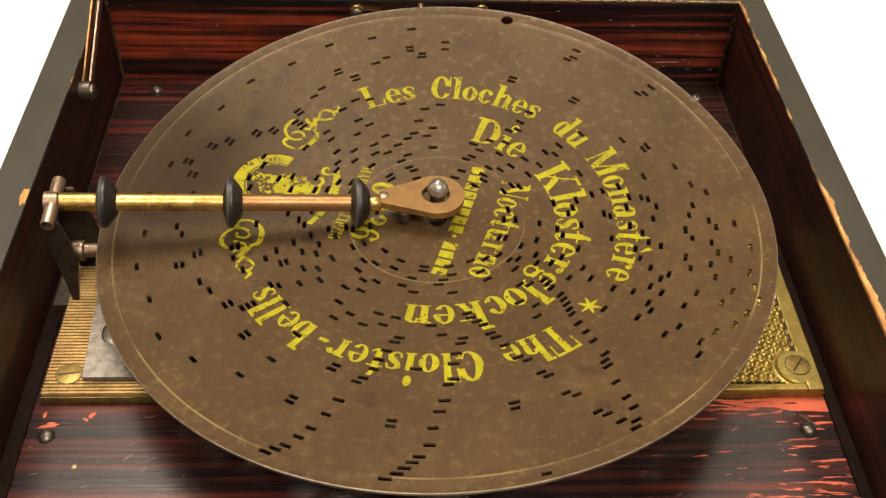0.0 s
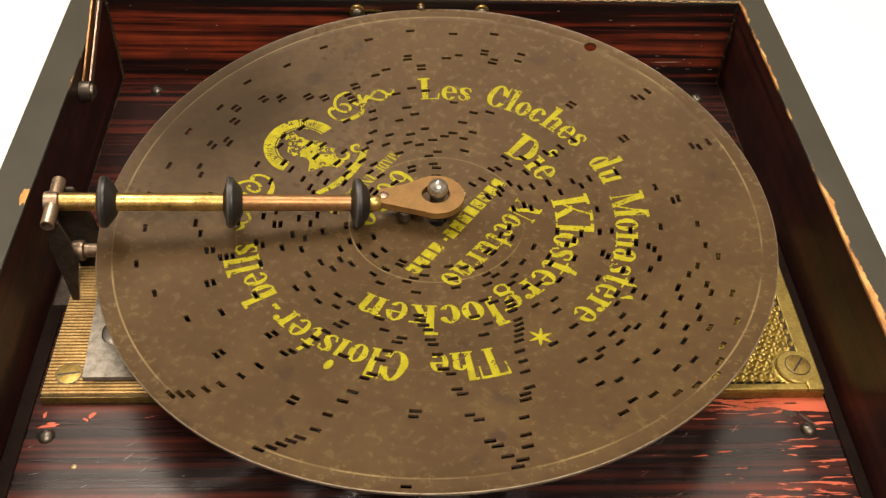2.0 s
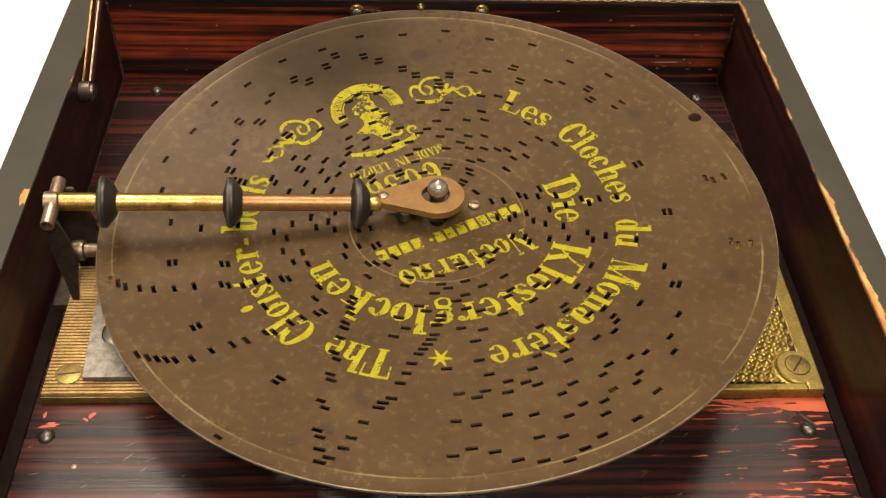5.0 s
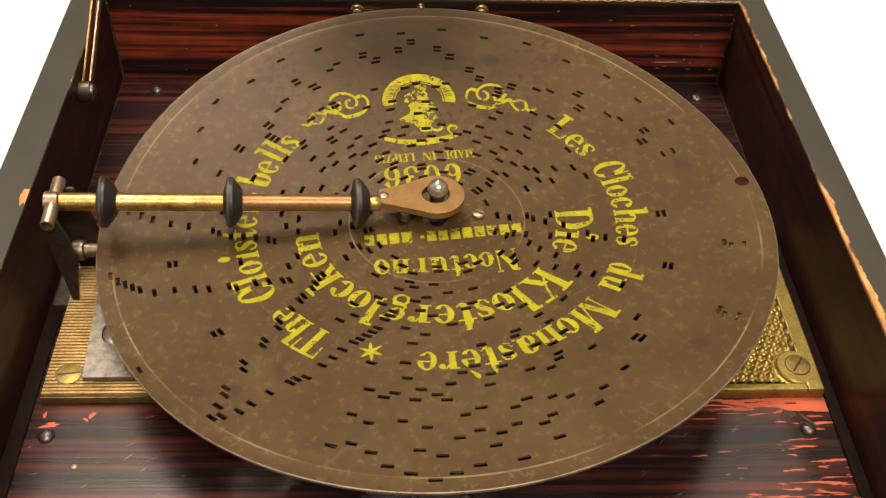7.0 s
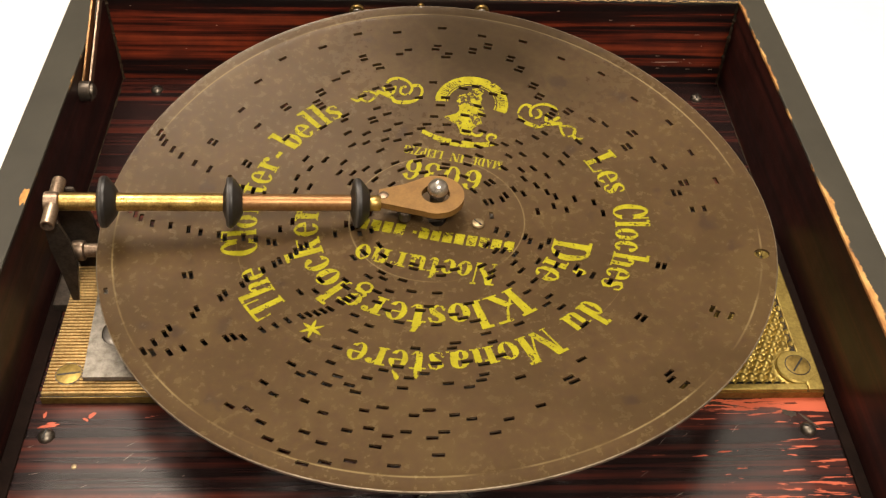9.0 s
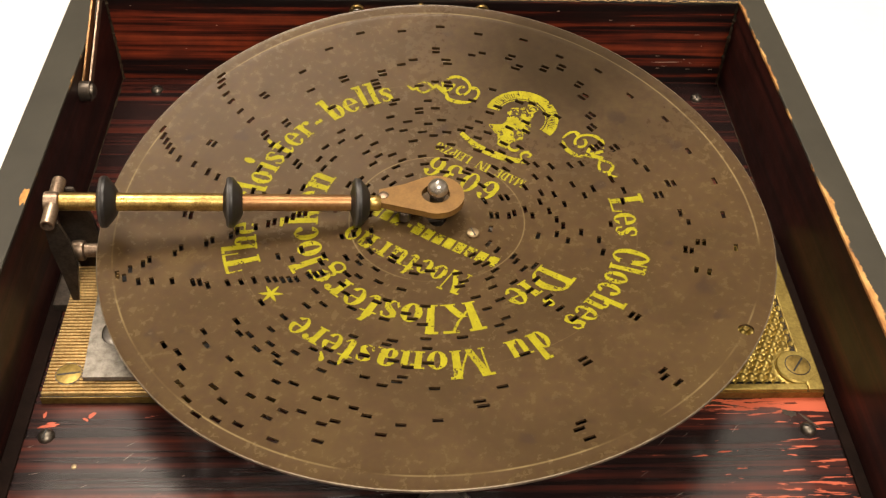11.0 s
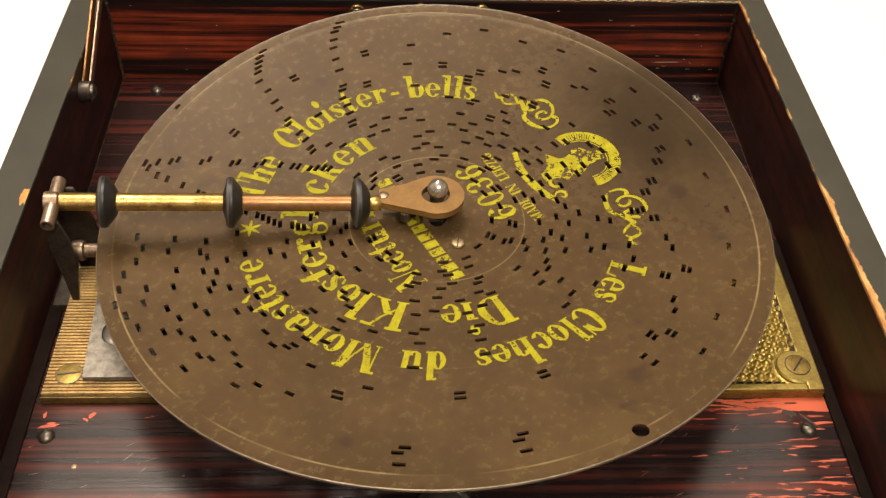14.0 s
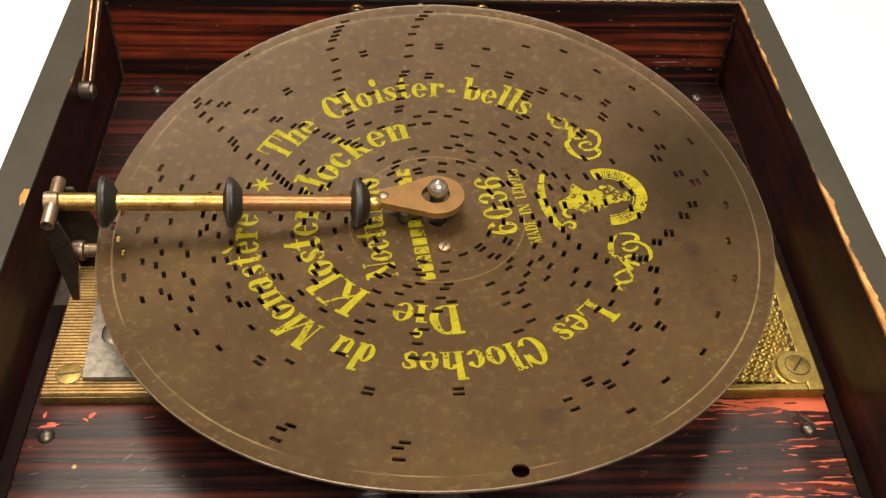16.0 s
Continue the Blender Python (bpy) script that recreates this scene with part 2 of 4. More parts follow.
def slotted_screw(name, x, y, z, r, height, material, label, group, turn=0.0, dome=True):
    """A screw with a slotted head that stands on the plane z."""
    t = thing(name, label, "screw", group)
    t.location = P(x, y, z)
    prof = [(0.0, r)] + [(height * math.sin(a), r * math.cos(a)) for a in np.linspace(0.15, 1.45, 6)] + [(height, 0)] if dome else [(0, r), (height * 0.8, r), (height, r * 0.93), (height, 0)]
    bm = lathe(prof, (0, 0, -Z0 / S), (0, 0, 1), 24)
    part("head", bm, material, t, smooth=True)
    bm = bmesh.new()
    bmesh.ops.create_cube(bm, size=1, matrix=Matrix.Rotation(radians(turn), 4, "Z") @ Matrix.Translation((0, 0, height * S * (0.93 if dome else 1.0))) @ Matrix.Diagonal((r * (1.3 if dome else 1.8) * S, r * 0.16 * S, height * 0.22 * S, 1)))
    part("slot", bm, m_ebonite_shade, t, "dark screw slot")
    return t


# ---- the room and the table ----
def slab(name, lo, hi, material, label, category):
    bm = bmesh.new()
    lo, hi = Vector(lo), Vector(hi)
    bmesh.ops.create_cube(bm, size=1.0, matrix=Matrix.Translation((lo + hi) / 2) @ Matrix.Diagonal((*(hi - lo), 1)))
    return tagged(part(name, bm, material), label, category, kind="structure")


slab("floor", (-2.1, -2.1, -0.80), (2.1, 2.1, -0.75), m_boards, "plain brown floor of the room", "floor")
slab("ceiling", (-2.1, -2.1, 1.85), (2.1, 2.1, 1.90), m_white, "plain white ceiling of the room", "ceiling")
# unseen wall, its grey chosen to tone reflections in disc and board
slab("wall_north", (-2.1, 2.0, -0.75), (2.1, 2.1, 1.85), m_grey_wall, "unseen grey wall behind the table, toned for reflections", "wall")
slab("wall_south", (-2.1, -2.1, -0.75), (2.1, -2.0, 1.85), m_white, "plain white wall of the room", "wall")
slab("wall_west", (-2.1, -2.0, -0.75), (-2.0, 2.0, 1.85), m_white, "plain white wall of the room", "wall")
slab("wall_east", (2.0, -2.0, -0.75), (2.1, 2.0, 1.85), m_white, "plain white wall of the room", "wall")

table = thing("table", "white table with a smooth bright top", "table")
bm = bmesh.new()
bmesh.ops.create_cube(bm, size=1.0, matrix=Matrix.Translation((0, 0, -0.015)) @ Matrix.Diagonal((1.5, 1.1, 0.03, 1)))
bmesh.ops.bevel(bm, geom=list(bm.edges), offset=0.004, segments=2, affect="EDGES")
part("tabletop", bm, m_table, table)
for sx in (-1, 1):
    for sy in (-1, 1):
        bm = bmesh.new()
        bmesh.ops.create_cube(bm, size=1.0, matrix=Matrix.Translation((sx * 0.69, sy * 0.49, -0.39)) @ Matrix.Diagonal((0.06, 0.06, 0.72, 1)))
        part("leg", bm, m_table, table)


# ---- the case ----
dice_scr = random.Random(3)
m_scratch = plain("bare_scratch", (0.30, 0.24, 0.20), (0.16, 0.11, 0.09), 0.6, scale=300)
XL, XR, YB, YF = -1.167, 1.147, 0.985, -1.62      # inner faces
TOP, BASE, LOW = 0.0675, -0.300, -Z0 / S
case = thing("music_box_case", "open black and rosewood-grained music box case on a white table", "music box")
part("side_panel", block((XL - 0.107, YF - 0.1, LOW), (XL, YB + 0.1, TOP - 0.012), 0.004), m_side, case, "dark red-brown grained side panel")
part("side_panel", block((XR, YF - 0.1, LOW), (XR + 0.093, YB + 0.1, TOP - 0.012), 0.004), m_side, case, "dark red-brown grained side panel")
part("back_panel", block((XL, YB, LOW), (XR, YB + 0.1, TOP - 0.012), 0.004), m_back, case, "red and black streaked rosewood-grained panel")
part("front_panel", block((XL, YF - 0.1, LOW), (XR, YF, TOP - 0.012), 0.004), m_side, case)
part("rim", block((XL - 0.108, YF - 0.1, TOP - 0.0118), (XL + 0.002, YB + 0.101, TOP), 0.003), m_rim_l, case, "black painted rim chipped to raw wood")
part("rim", block((XR - 0.002, YF - 0.1, TOP - 0.0118), (XR + 0.094, YB + 0.101, TOP), 0.003), m_rim_r, case, "black painted rim chipped to raw wood")
part("rim", block((XL + 0.003, YB - 0.002, TOP - 0.0118), (XR - 0.003, YB + 0.101, TOP), 0.003), m_outer, case, "black painted rim")
part("rim", block((XL + 0.003, YF - 0.1, TOP - 0.0118), (XR - 0.003, YF + 0.002, TOP), 0.003), m_outer, case, "black painted rim")
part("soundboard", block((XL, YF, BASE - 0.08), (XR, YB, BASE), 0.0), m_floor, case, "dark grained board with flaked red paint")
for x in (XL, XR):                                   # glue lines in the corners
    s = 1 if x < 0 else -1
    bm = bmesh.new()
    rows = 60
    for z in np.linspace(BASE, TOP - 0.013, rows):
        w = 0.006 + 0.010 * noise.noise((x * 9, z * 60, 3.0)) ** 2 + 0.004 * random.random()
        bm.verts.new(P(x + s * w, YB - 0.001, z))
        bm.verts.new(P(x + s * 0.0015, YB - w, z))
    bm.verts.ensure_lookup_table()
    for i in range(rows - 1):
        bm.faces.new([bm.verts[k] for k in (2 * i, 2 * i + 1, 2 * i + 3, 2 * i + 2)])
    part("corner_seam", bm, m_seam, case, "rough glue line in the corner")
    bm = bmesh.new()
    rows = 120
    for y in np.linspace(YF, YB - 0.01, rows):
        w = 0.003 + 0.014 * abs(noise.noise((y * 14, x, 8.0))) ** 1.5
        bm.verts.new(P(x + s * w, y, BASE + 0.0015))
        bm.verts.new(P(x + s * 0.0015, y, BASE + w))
    bm.verts.ensure_lookup_table()
    for i in range(rows - 1):
        bm.faces.new([bm.verts[k] for k in (2 * i, 2 * i + 1, 2 * i + 3, 2 * i + 2)])
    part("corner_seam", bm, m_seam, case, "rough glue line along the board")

# black strips stand in for the shaded gap beside the side panels
m_gap_shade = plain("gap_shade_black", (0.016, 0.009, 0.007), (0.008, 0.005, 0.004), 0.9, scale=200)
m_gap_shade.node_tree.nodes["Principled BSDF"].inputs["Specular IOR Level"].default_value = 0.08
part("shade_strip", block((XL + 0.0005, YF, BASE), (XL + 0.042, 0.10, BASE + 0.010), 0.003), m_gap_shade, case, "black strip standing in for shade along the side panel")
part("shade_strip", block((XR - 0.034, YF, BASE), (XR - 0.0005, 0.10, BASE + 0.010), 0.003), m_gap_shade, case, "black strip standing in for shade along the side panel")
for x, y, turn in ((-1.0267, 0.9115, 20), (1.0407, 0.8808, 70), (1.0357, -0.6448, -25), (-1.0693, -0.6458, 82)):
    slotted_screw("round_head_screw", x, y, BASE, 0.0235, 0.017, m_screw, "tarnished round-headed steel screw in the grained board", "board screws", turn)
pin = thing("brass_pin", "tiny pale brass pin head in the dark board", "pin")
pin.location = P(-0.9742, -0.7426, BASE)
part("pin_head", lathe([(0, 0.008), (0.003, 0.007), (0.005, 0.0)], (0, 0, -Z0 / S), (0, 0, 1), 14), m_peg, pin, smooth=True)
nut = thing("domed_nut", "domed bright steel nut on the board before the disc", "nut")
nut.location = P(0.0027, -0.90, BASE)
part("washer", lathe([(0, 0.085), (0.010, 0.085), (0.014, 0.080), (0.014, 0.0)], (0, 0, -Z0 / S), (0, 0, 1), 32), m_screw, nut, smooth=True)
part("dome", lathe([(0.014, 0.062)] + [(0.014 + 0.05 * math.sin(a), 0.062 * math.cos(a)) for a in np.linspace(0.1, 1.5, 8)] + [(0.064, 0)], (0, 0, -Z0 / S), (0, 0, 1), 32), m_bright, nut, smooth=True)


bm = bmesh.new()                                     # a large chip in the rim's edge
cv = bm.verts.new(P(XL - 0.005, -0.085, TOP + 0.0012))
ring = [bm.verts.new(P(min(XL + 0.001, XL - 0.005 + 0.015 * (1 + 0.4 * noise.noise((a * 2, 1, 4))) * math.cos(a)), -0.085 + 0.034 * (1 + 0.5 * noise.noise((a * 2, 5, 2))) * math.sin(a), TOP + 0.0008)) for a in np.linspace(0, 2 * math.pi, 26, endpoint=False)]
for i in range(26):
    bm.faces.new((cv, ring[i], ring[(i + 1) % 26]))
part("chip", bm, plain("raw_wood", (0.66, 0.36, 0.10), (0.40, 0.17, 0.04), 0.7, scale=300, bump=0.5), case, "raw orange wood where the paint chipped")


m_flake = plain("coral_undercoat", (0.62, 0.125, 0.055), (0.48, 0.085, 0.040), 0.55, scale=300)
for x, y, sx, sy, turn, mat in ((-0.962, -0.578, 0.014, 0.007, 50, m_flake), (-0.975, -0.592, 0.010, 0.004, -35, m_flake), (-1.072, -0.612, 0.026, 0.005, 8, m_flake), (-1.066, -0.603, 0.012, 0.004, 0, m_flake),
                                (1.000, -0.590, 0.020, 0.012, -20, m_seam), (1.045, -0.612, 0.036, 0.004, -48, m_seam), (-1.09, -0.575, 0.005, 0.010, 0, m_flake)):
    bm = bmesh.new()                                  # flakes of the undercoat laid bare
    mid_v = bm.verts.new(P(x, y, BASE + 0.0010))
    ca, sa_ = math.cos(radians(turn)), math.sin(radians(turn))
    ring = []
    for a in np.linspace(0, 2 * math.pi, 18, endpoint=False):
        k = 1 + 0.55 * noise.noise((a * 1.7, x * 40, y * 40))
        u, v = sx * k * math.cos(a), sy * k * math.sin(a)
        ring.append(bm.verts.new(P(x + u * ca - v * sa_, y + u * sa_ + v * ca, BASE + 0.0006)))
    for i in range(18):
        bm.faces.new((mid_v, ring[i], ring[(i + 1) % 18]))
    part("paint_flake", bm, mat, case, "spot where the dark paint flaked off")
for i in range(26):                                   # pale hair scratches in the varnish of the board
    x, y = dice_scr.uniform(-1.12, -0.55), dice_scr.uniform(-1.0, -0.62)
    if i % 3 == 0:
        x = dice_scr.uniform(0.2, 1.1)
    a, n, w = dice_scr.uniform(0.2, 0.9), dice_scr.uniform(0.008, 0.05), dice_scr.uniform(0.0004, 0.0009)
    dx, dy = math.cos(a), math.sin(a)
    bm = bmesh.new()
    bm.faces.new([bm.verts.new(P(x + dx * n * u - dy * w * v, y + dy * n * u + dx * w * v, BASE + 0.0004)) for u, v in ((0, 0), (0.5, -1), (1, 0), (0.5, 1))])
    part("scratch", bm, m_scratch, case, "pale scratch in the varnish")


m_worn_lit = plain("worn_lit_wood", (0.70, 0.48, 0.22), (0.30, 0.16, 0.06), 0.6, scale=260, bump=0.4)
bm = bmesh.new()                                      # the back rim's inner edge, rubbed bare, its lit look put into the colour
rows = 240
for x in np.linspace(0.10, XR - 0.004, rows):
    w = max(0.0006, 0.0042 + 0.006 * noise.noise((x * 7, 2, 1)) + 0.004 * noise.noise((x * 45, 5, 3)))
    bm.verts.new(P(x, YB - 0.0028, TOP - w))
    bm.verts.new(P(x, YB - 0.0026 + w * 0.5, TOP + 0.0006))
bm.verts.ensure_lookup_table()
for i in range(rows - 1):
    bm.faces.new([bm.verts[k] for k in (2 * i, 2 * i + 1, 2 * i + 3, 2 * i + 2)])
part("worn_lit_edge", bm, m_worn_lit, case, "edge of the rim rubbed to bare wood, coloured as lit")
m_glint = plain("pale_scuff_glint", (0.66, 0.52, 0.40), (0.42, 0.28, 0.20), 0.5, scale=300)
for i in range(22):                                   # scuffs and nicks in the back panel's varnish, their highlights painted pale
    x, z = dice_scr.uniform(0.45, 1.12), dice_scr.uniform(-0.26, 0.03)
    n, w = dice_scr.choice((0.006, 0.012, 0.02)), dice_scr.uniform(0.0008, 0.0018)
    if i == 0:
        x, z, n, w = 0.86, -0.205, 0.13, 0.0016
    if i > 16:
        x, n, w = dice_scr.uniform(-1.1, -0.75), 0.008, 0.0012
    bm = bmesh.new()
    bm.faces.new([bm.verts.new(P(x + n * u, YB - 0.0008, z + w * v + 0.02 * n * u)) for u, v in ((0, 0), (0.3, -1), (0.8, -0.7), (1, 0), (0.6, 1), (0.2, 0.8))])
    part("scuff", bm, m_glint, case, "pale scuff in the varnish with its glint painted in")


# ---- the bedplate ----
BED = BASE + 0.030
bed = thing("bedplate", "gold-bronzed cast iron bedplate with ribbed and studded fields", "bedplate")
# body black to stand in for shade under the disc, behind the slots
part("bed_body", block((-1.106, -0.535, BASE), (1.106, 0.12, BED - 0.004), 0.004), m_ebonite_shade, bed, "iron casting coloured black for the shade under the disc")
part("front_edge", block((-1.107, -0.537, BASE + 0.001), (1.107, -0.5352, BED - 0.003)), m_gold_dull, bed, "dull gold front edge")
verts, faces = [], []
count, pitch = 55, 0.01165
shape = ((0.0, -0.0070), (0.30, 0.0060), (0.72, 0.0085))
for i in range(count * 3 + 1):                       # fine ribs across the comb side, with narrow dark valleys
    way, z = shape[i % 3]
    y = -0.532 + (i // 3 + way) * pitch
    for x in (-1.103, -0.55 if y < -0.48 else -0.975):
        verts.append(P(x, y, BED + z))
faces = [(2 * i, 2 * i + 1, 2 * i + 3, 2 * i + 2) for i in range(count * 3)]
ob = new("ribbed_field", raw_mesh("ribbed_field", verts, faces, m_rib))
ob.parent = bed
tagged(ob, "finely ribbed gold field")
nx, ny = 110, 190                                    # studded field on the other side
verts = []
for j in range(ny + 1):
    for i in range(nx + 1):
        x, y = 0.78 + 0.278 * i / nx, -0.508 + 0.62 * j / ny
        row = math.floor(y / 0.0235)
        u, v = (x / 0.0275 + 0.5 * (row % 2)) % 1 - 0.5, (y / 0.0235) % 1 - 0.5
        u, v = u * 1.02, v * 0.92
        h = 0.0150 * max(0.0, 1 - (u * u + v * v) * 4.2) ** 0.5
        d = math.hypot(x - 1.047, y + 0.455)
        if d < 0.072:
            h = 0.0
        if d < 0.060:
            h = 0.002
        verts.append(P(x, y, BED - 0.0035 + h))
faces = [(j * (nx + 1) + i, j * (nx + 1) + i + 1, (j + 1) * (nx + 1) + i + 1, (j + 1) * (nx + 1) + i) for j in range(ny) for i in range(nx)]
ob = new("studded_field", raw_mesh("studded_field", verts, faces, m_gold, True))
ob.parent = bed
tagged(ob, "cast gold field of small round studs")
part("border", block((1.060, -0.535, BED - 0.006), (1.106, 0.118, BED + 0.009), 0.004), m_gold, bed, "smooth raised gold border")
part("border", block((0.45, -0.535, BED - 0.006), (1.0595, -0.512, BED + 0.009), 0.004), m_gold, bed, "smooth raised gold border")
part("groove", block((1.0480, -0.535 + 0.03, BED - 0.0040), (1.0598, 0.118, BED + 0.0035)), m_seam, bed, "dark brown groove beside the border")
part("boss", lathe([(0, 0.059), (0.010, 0.059), (0.0138, 0.055), (0.0138, 0)], (1.046, -0.452, BED - 0.004), (0, 0, 1), 36), m_gold, bed, "round gold screw boss", True)
part("screw_gap", lathe([(0.0, 0.0375), (0.0008, 0.0375), (0.0008, 0)], (1.050, -0.4485, BED + 0.0096), (0, 0, 1), 36), m_iron, bed, "dark gap round the screw")
slotted_screw("bedplate_screw", 1.050, -0.4485, BED + 0.0098, 0.0345, 0.0025, m_gold_dull, "flat slotted screw in the gold bedplate corner", "bedplate screws", 52, False)
part("screw_gap", lathe([(0.0, 0.0385), (0.0008, 0.0385), (0.0008, 0)], (-1.0415, -0.4624, BED + 0.0068), (0, 0, 1), 36), m_iron, bed, "dark gap round the screw")
slotted_screw("bedplate_screw", -1.0415, -0.4624, BED + 0.0070, 0.035, 0.003, m_gold_dull, "flat slotted screw half under the steel plate", "bedplate screws", 8, False)

comb = thing("comb", "pitted grey steel comb plate on the bedplate", "comb")
CT = -0.225
part("comb_base", block((-0.965, -0.490, BED), (-0.82, -0.19, CT - 0.016), 0.003), m_gold_dull, comb, "gold comb support")
part("comb_plate", plate([(-0.988, -0.503), (-0.80, -0.503), (-0.80, -0.17), (-1.010, -0.17)], CT - 0.016, CT, holes=((-0.914, -0.340, 0.053, 0.053),)), m_steel, comb, "pitted grey steel plate")
part("comb_screw", lathe([(0, 0.052), (0.010, 0.050), (0.013, 0.044), (0.013, 0)], (-0.914, -0.340, CT - 0.014), (0, 0, 1), 32), m_bright, comb, "large bright flat screw head", True)


# ---- fittings on the walls ----
stay = thing("lid_stay", "folding brass lid stay screwed to the case side", "lid stay")
def stay_bar(y0, z0, y1, z1, x, width, mat, label):
    a, b = Vector((0, y0, z0)), Vector((0, y1, z1))
    d = (b - a).normalized()
    n = Vector((0, -d.z, d.y)) * width / 2
    bm = bmesh.new()
    ring = [bm.verts.new(P(xx, *(q + s * n)[1:])) for xx in (x, x + 0.008) for q, s in ((a, -1), (b, -1), (b, 1), (a, 1))]
    for f in ((0, 1, 2, 3), (4, 7, 6, 5), (0, 4, 5, 1), (1, 5, 6, 2), (2, 6, 7, 3), (3, 7, 4, 0)):
        bm.faces.new([ring[i] for i in f])
    bmesh.ops.bevel(bm, geom=list(bm.edges), offset=0.0015 * S, segments=1, affect="EDGES")
    part("bar", bm, mat, stay, label)
stay_bar(0.505, -0.030, 0.985, 0.200, XL + 0.004, 0.034, m_copper, "coppery flat bar")
stay_bar(0.505, -0.030, 0.985, 0.200, XL + 0.026, 0.030, m_nickel, "tarnished brass flat bar")
part("pivot_disc", lathe([(0, 0.034), (0.036, 0.034), (0.036, 0)], (XL + 0.0005, 0.526, -0.018), (1, 0, 0), 24), m_iron, stay, smooth=True)
part("pivot_screw", lathe([(0, 0.026), (0.008, 0.024), (0.014, 0.014), (0.016, 0)], (XL + 0.036, 0.526, -0.018), (1, 0, 0), 24), m_screw, stay, "domed steel pivot screw", True)

for x, z, r in ((-0.2623, 0.010, 0.029), (-0.0297, 0.034, 0.013), (0.1943, 0.016, 0.027)):
    hook = thing("wall_catch", "small round brass catch with a steel screw on the back panel", "catch", "back panel catches")
    hook.location = P(x, YB, z)
    part("catch_plate", lathe([(0, r), (0.008, r), (0.012, r * 0.9), (0.012, 0)], (0, 0, -Z0 / S), (0, -1, 0), 28), m_brass, hook, "brass catch plate", True)
    part("screw_head", lathe([(0.012, r * 0.58), (0.016, r * 0.5), (0.019, r * 0.2), (0.0195, 0)], (0, 0, -Z0 / S), (0, -1, 0), 20), m_bright, hook, "steel screw head", True)
    if r >= 0.029:
        bm = bmesh.new()
        bmesh.ops.create_cube(bm, size=1, matrix=Matrix.Translation((0.055 * S, -0.006 * S, 0.004 * S)) @ Matrix.Rotation(radians(4), 4, "Y") @ Matrix.Diagonal((0.07 * S, 0.006 * S, 0.008 * S, 1)))
        part("tail", bm, m_brass, hook, "thin brass tail")


# ---- bracket, pressure arm and spindle ----
bracket = thing("arm_bracket", "dark steel two-cheeked bracket beside the bedplate", "bracket")
def cheek(y, rows, label):
    bm = bmesh.new()
    front = [bm.verts.new(P(x, y, z)) for x, z in rows]
    rear = [bm.verts.new(P(x, y + 0.016, z)) for x, z in rows]
    bm.faces.new(front)
    bm.faces.new(rear[::-1])
    for i in range(len(rows)):
        j = (i + 1) % len(rows)
        bm.faces.new((front[i], front[j], rear[j], rear[i]))
    bmesh.ops.bevel(bm, geom=list(bm.edges), offset=0.003 * S, segments=2, affect="EDGES")
    part("cheek", bm, m_iron, bracket, label)
cheek(-0.185, [(-1.104, 0.058), (-1.064, 0.058), (-1.046, -0.02), (-1.043, -0.10), (-1.058, -0.19), (-1.078, -0.288), (-1.092, -0.288), (-1.096, -0.16), (-1.106, -0.04)], "dark steel cheek")
cheek(-0.045, [(-1.112, 0.058), (-1.052, 0.058), (-1.020, -0.06), (-1.010, -0.16), (-1.030, -0.265), (-1.10, -0.265), (-1.118, -0.10)], "dark steel cheek")
part("foot", block((-1.150, -0.20, BASE), (-1.085, 0.02, BED + 0.004), 0.004), m_iron, bracket)
part("cross_pin", lathe([(-0.02, 0.030), (0.0, 0.032), (0.012, 0.030), (0.016, 0.021), (0.075, 0.021), (0.080, 0.012)], (-1.050, -0.120, -0.115), (1, 0.02, 0), 20), m_nickel, bracket, "coppery cross pin", True)

arm = thing("pressure_arm", "brass pressure arm with black rollers over the disc", "pressure arm")
A, B = Vector((-1.0778, -0.1085, 0.070)), Vector((-0.150, -0.0185, -0.018))
AX = (B - A).normalized()
def along(x):
    return A + AX * ((x - A.x) / AX.x)
def sleeve(name, x0, x1, r, mat, label, extra=()):
    n = (along(x1) - along(x0)).length
    prof = [(0, r * 0.9), (0.003, r), (n - 0.003, r), (n, r * 0.9)]
    return part(name, lathe(prof, tuple(along(x0)), AX, 28), mat, arm, label, True)
part("hinge_pin", lathe([(0.020, 0.0), (0.020, 0.013), (0.0, 0.014), (0.0, 0.018), (0.003, 0.0195), (0.187, 0.0195), (0.190, 0.017), (0.190, 0.0)], (-1.0820, -0.2080, 0.070), (-0.05, 1, 0), 24), m_nickel, arm, "dull nickel hinge tube", True)
sleeve("end_collar", -1.112, -1.072, 0.0290, m_nickel, "dull nickel collar")
sleeve("tube", -1.072, -0.600, 0.0262, m_brass, "polished tarnished brass tube")
sleeve("tube", -0.600, -0.225, 0.0250, m_copper, "coppery brass tube")
sleeve("collar", -0.205, -0.168, 0.0235, m_brass, "small brass collar")
for x in (-0.9436, -0.5957, -0.2292):
    c = along(x)
    prof = [(-0.028, 0.027), (-0.026, 0.036), (-0.0175, 0.060), (-0.0150, 0.0715), (-0.0065, 0.0745), (0.0005, 0.0735), (0.0045, 0.069), (0.021, 0.049), (0.028, 0.036), (0.028, 0.026)]
    roller = part("roller", lathe(prof, tuple(c), AX, 48), m_ebonite_shade, arm, "black ebonite roller", True)
    ring = lathe([(-0.0185, 0.062), (-0.0185, 0.0680), (-0.0145, 0.0735), (-0.0095, 0.0748), (-0.0095, 0.0730)], tuple(c), AX, 48)
    part("edge", ring, m_ebony_edge, roller, "grey roller edge", True)
tip = []
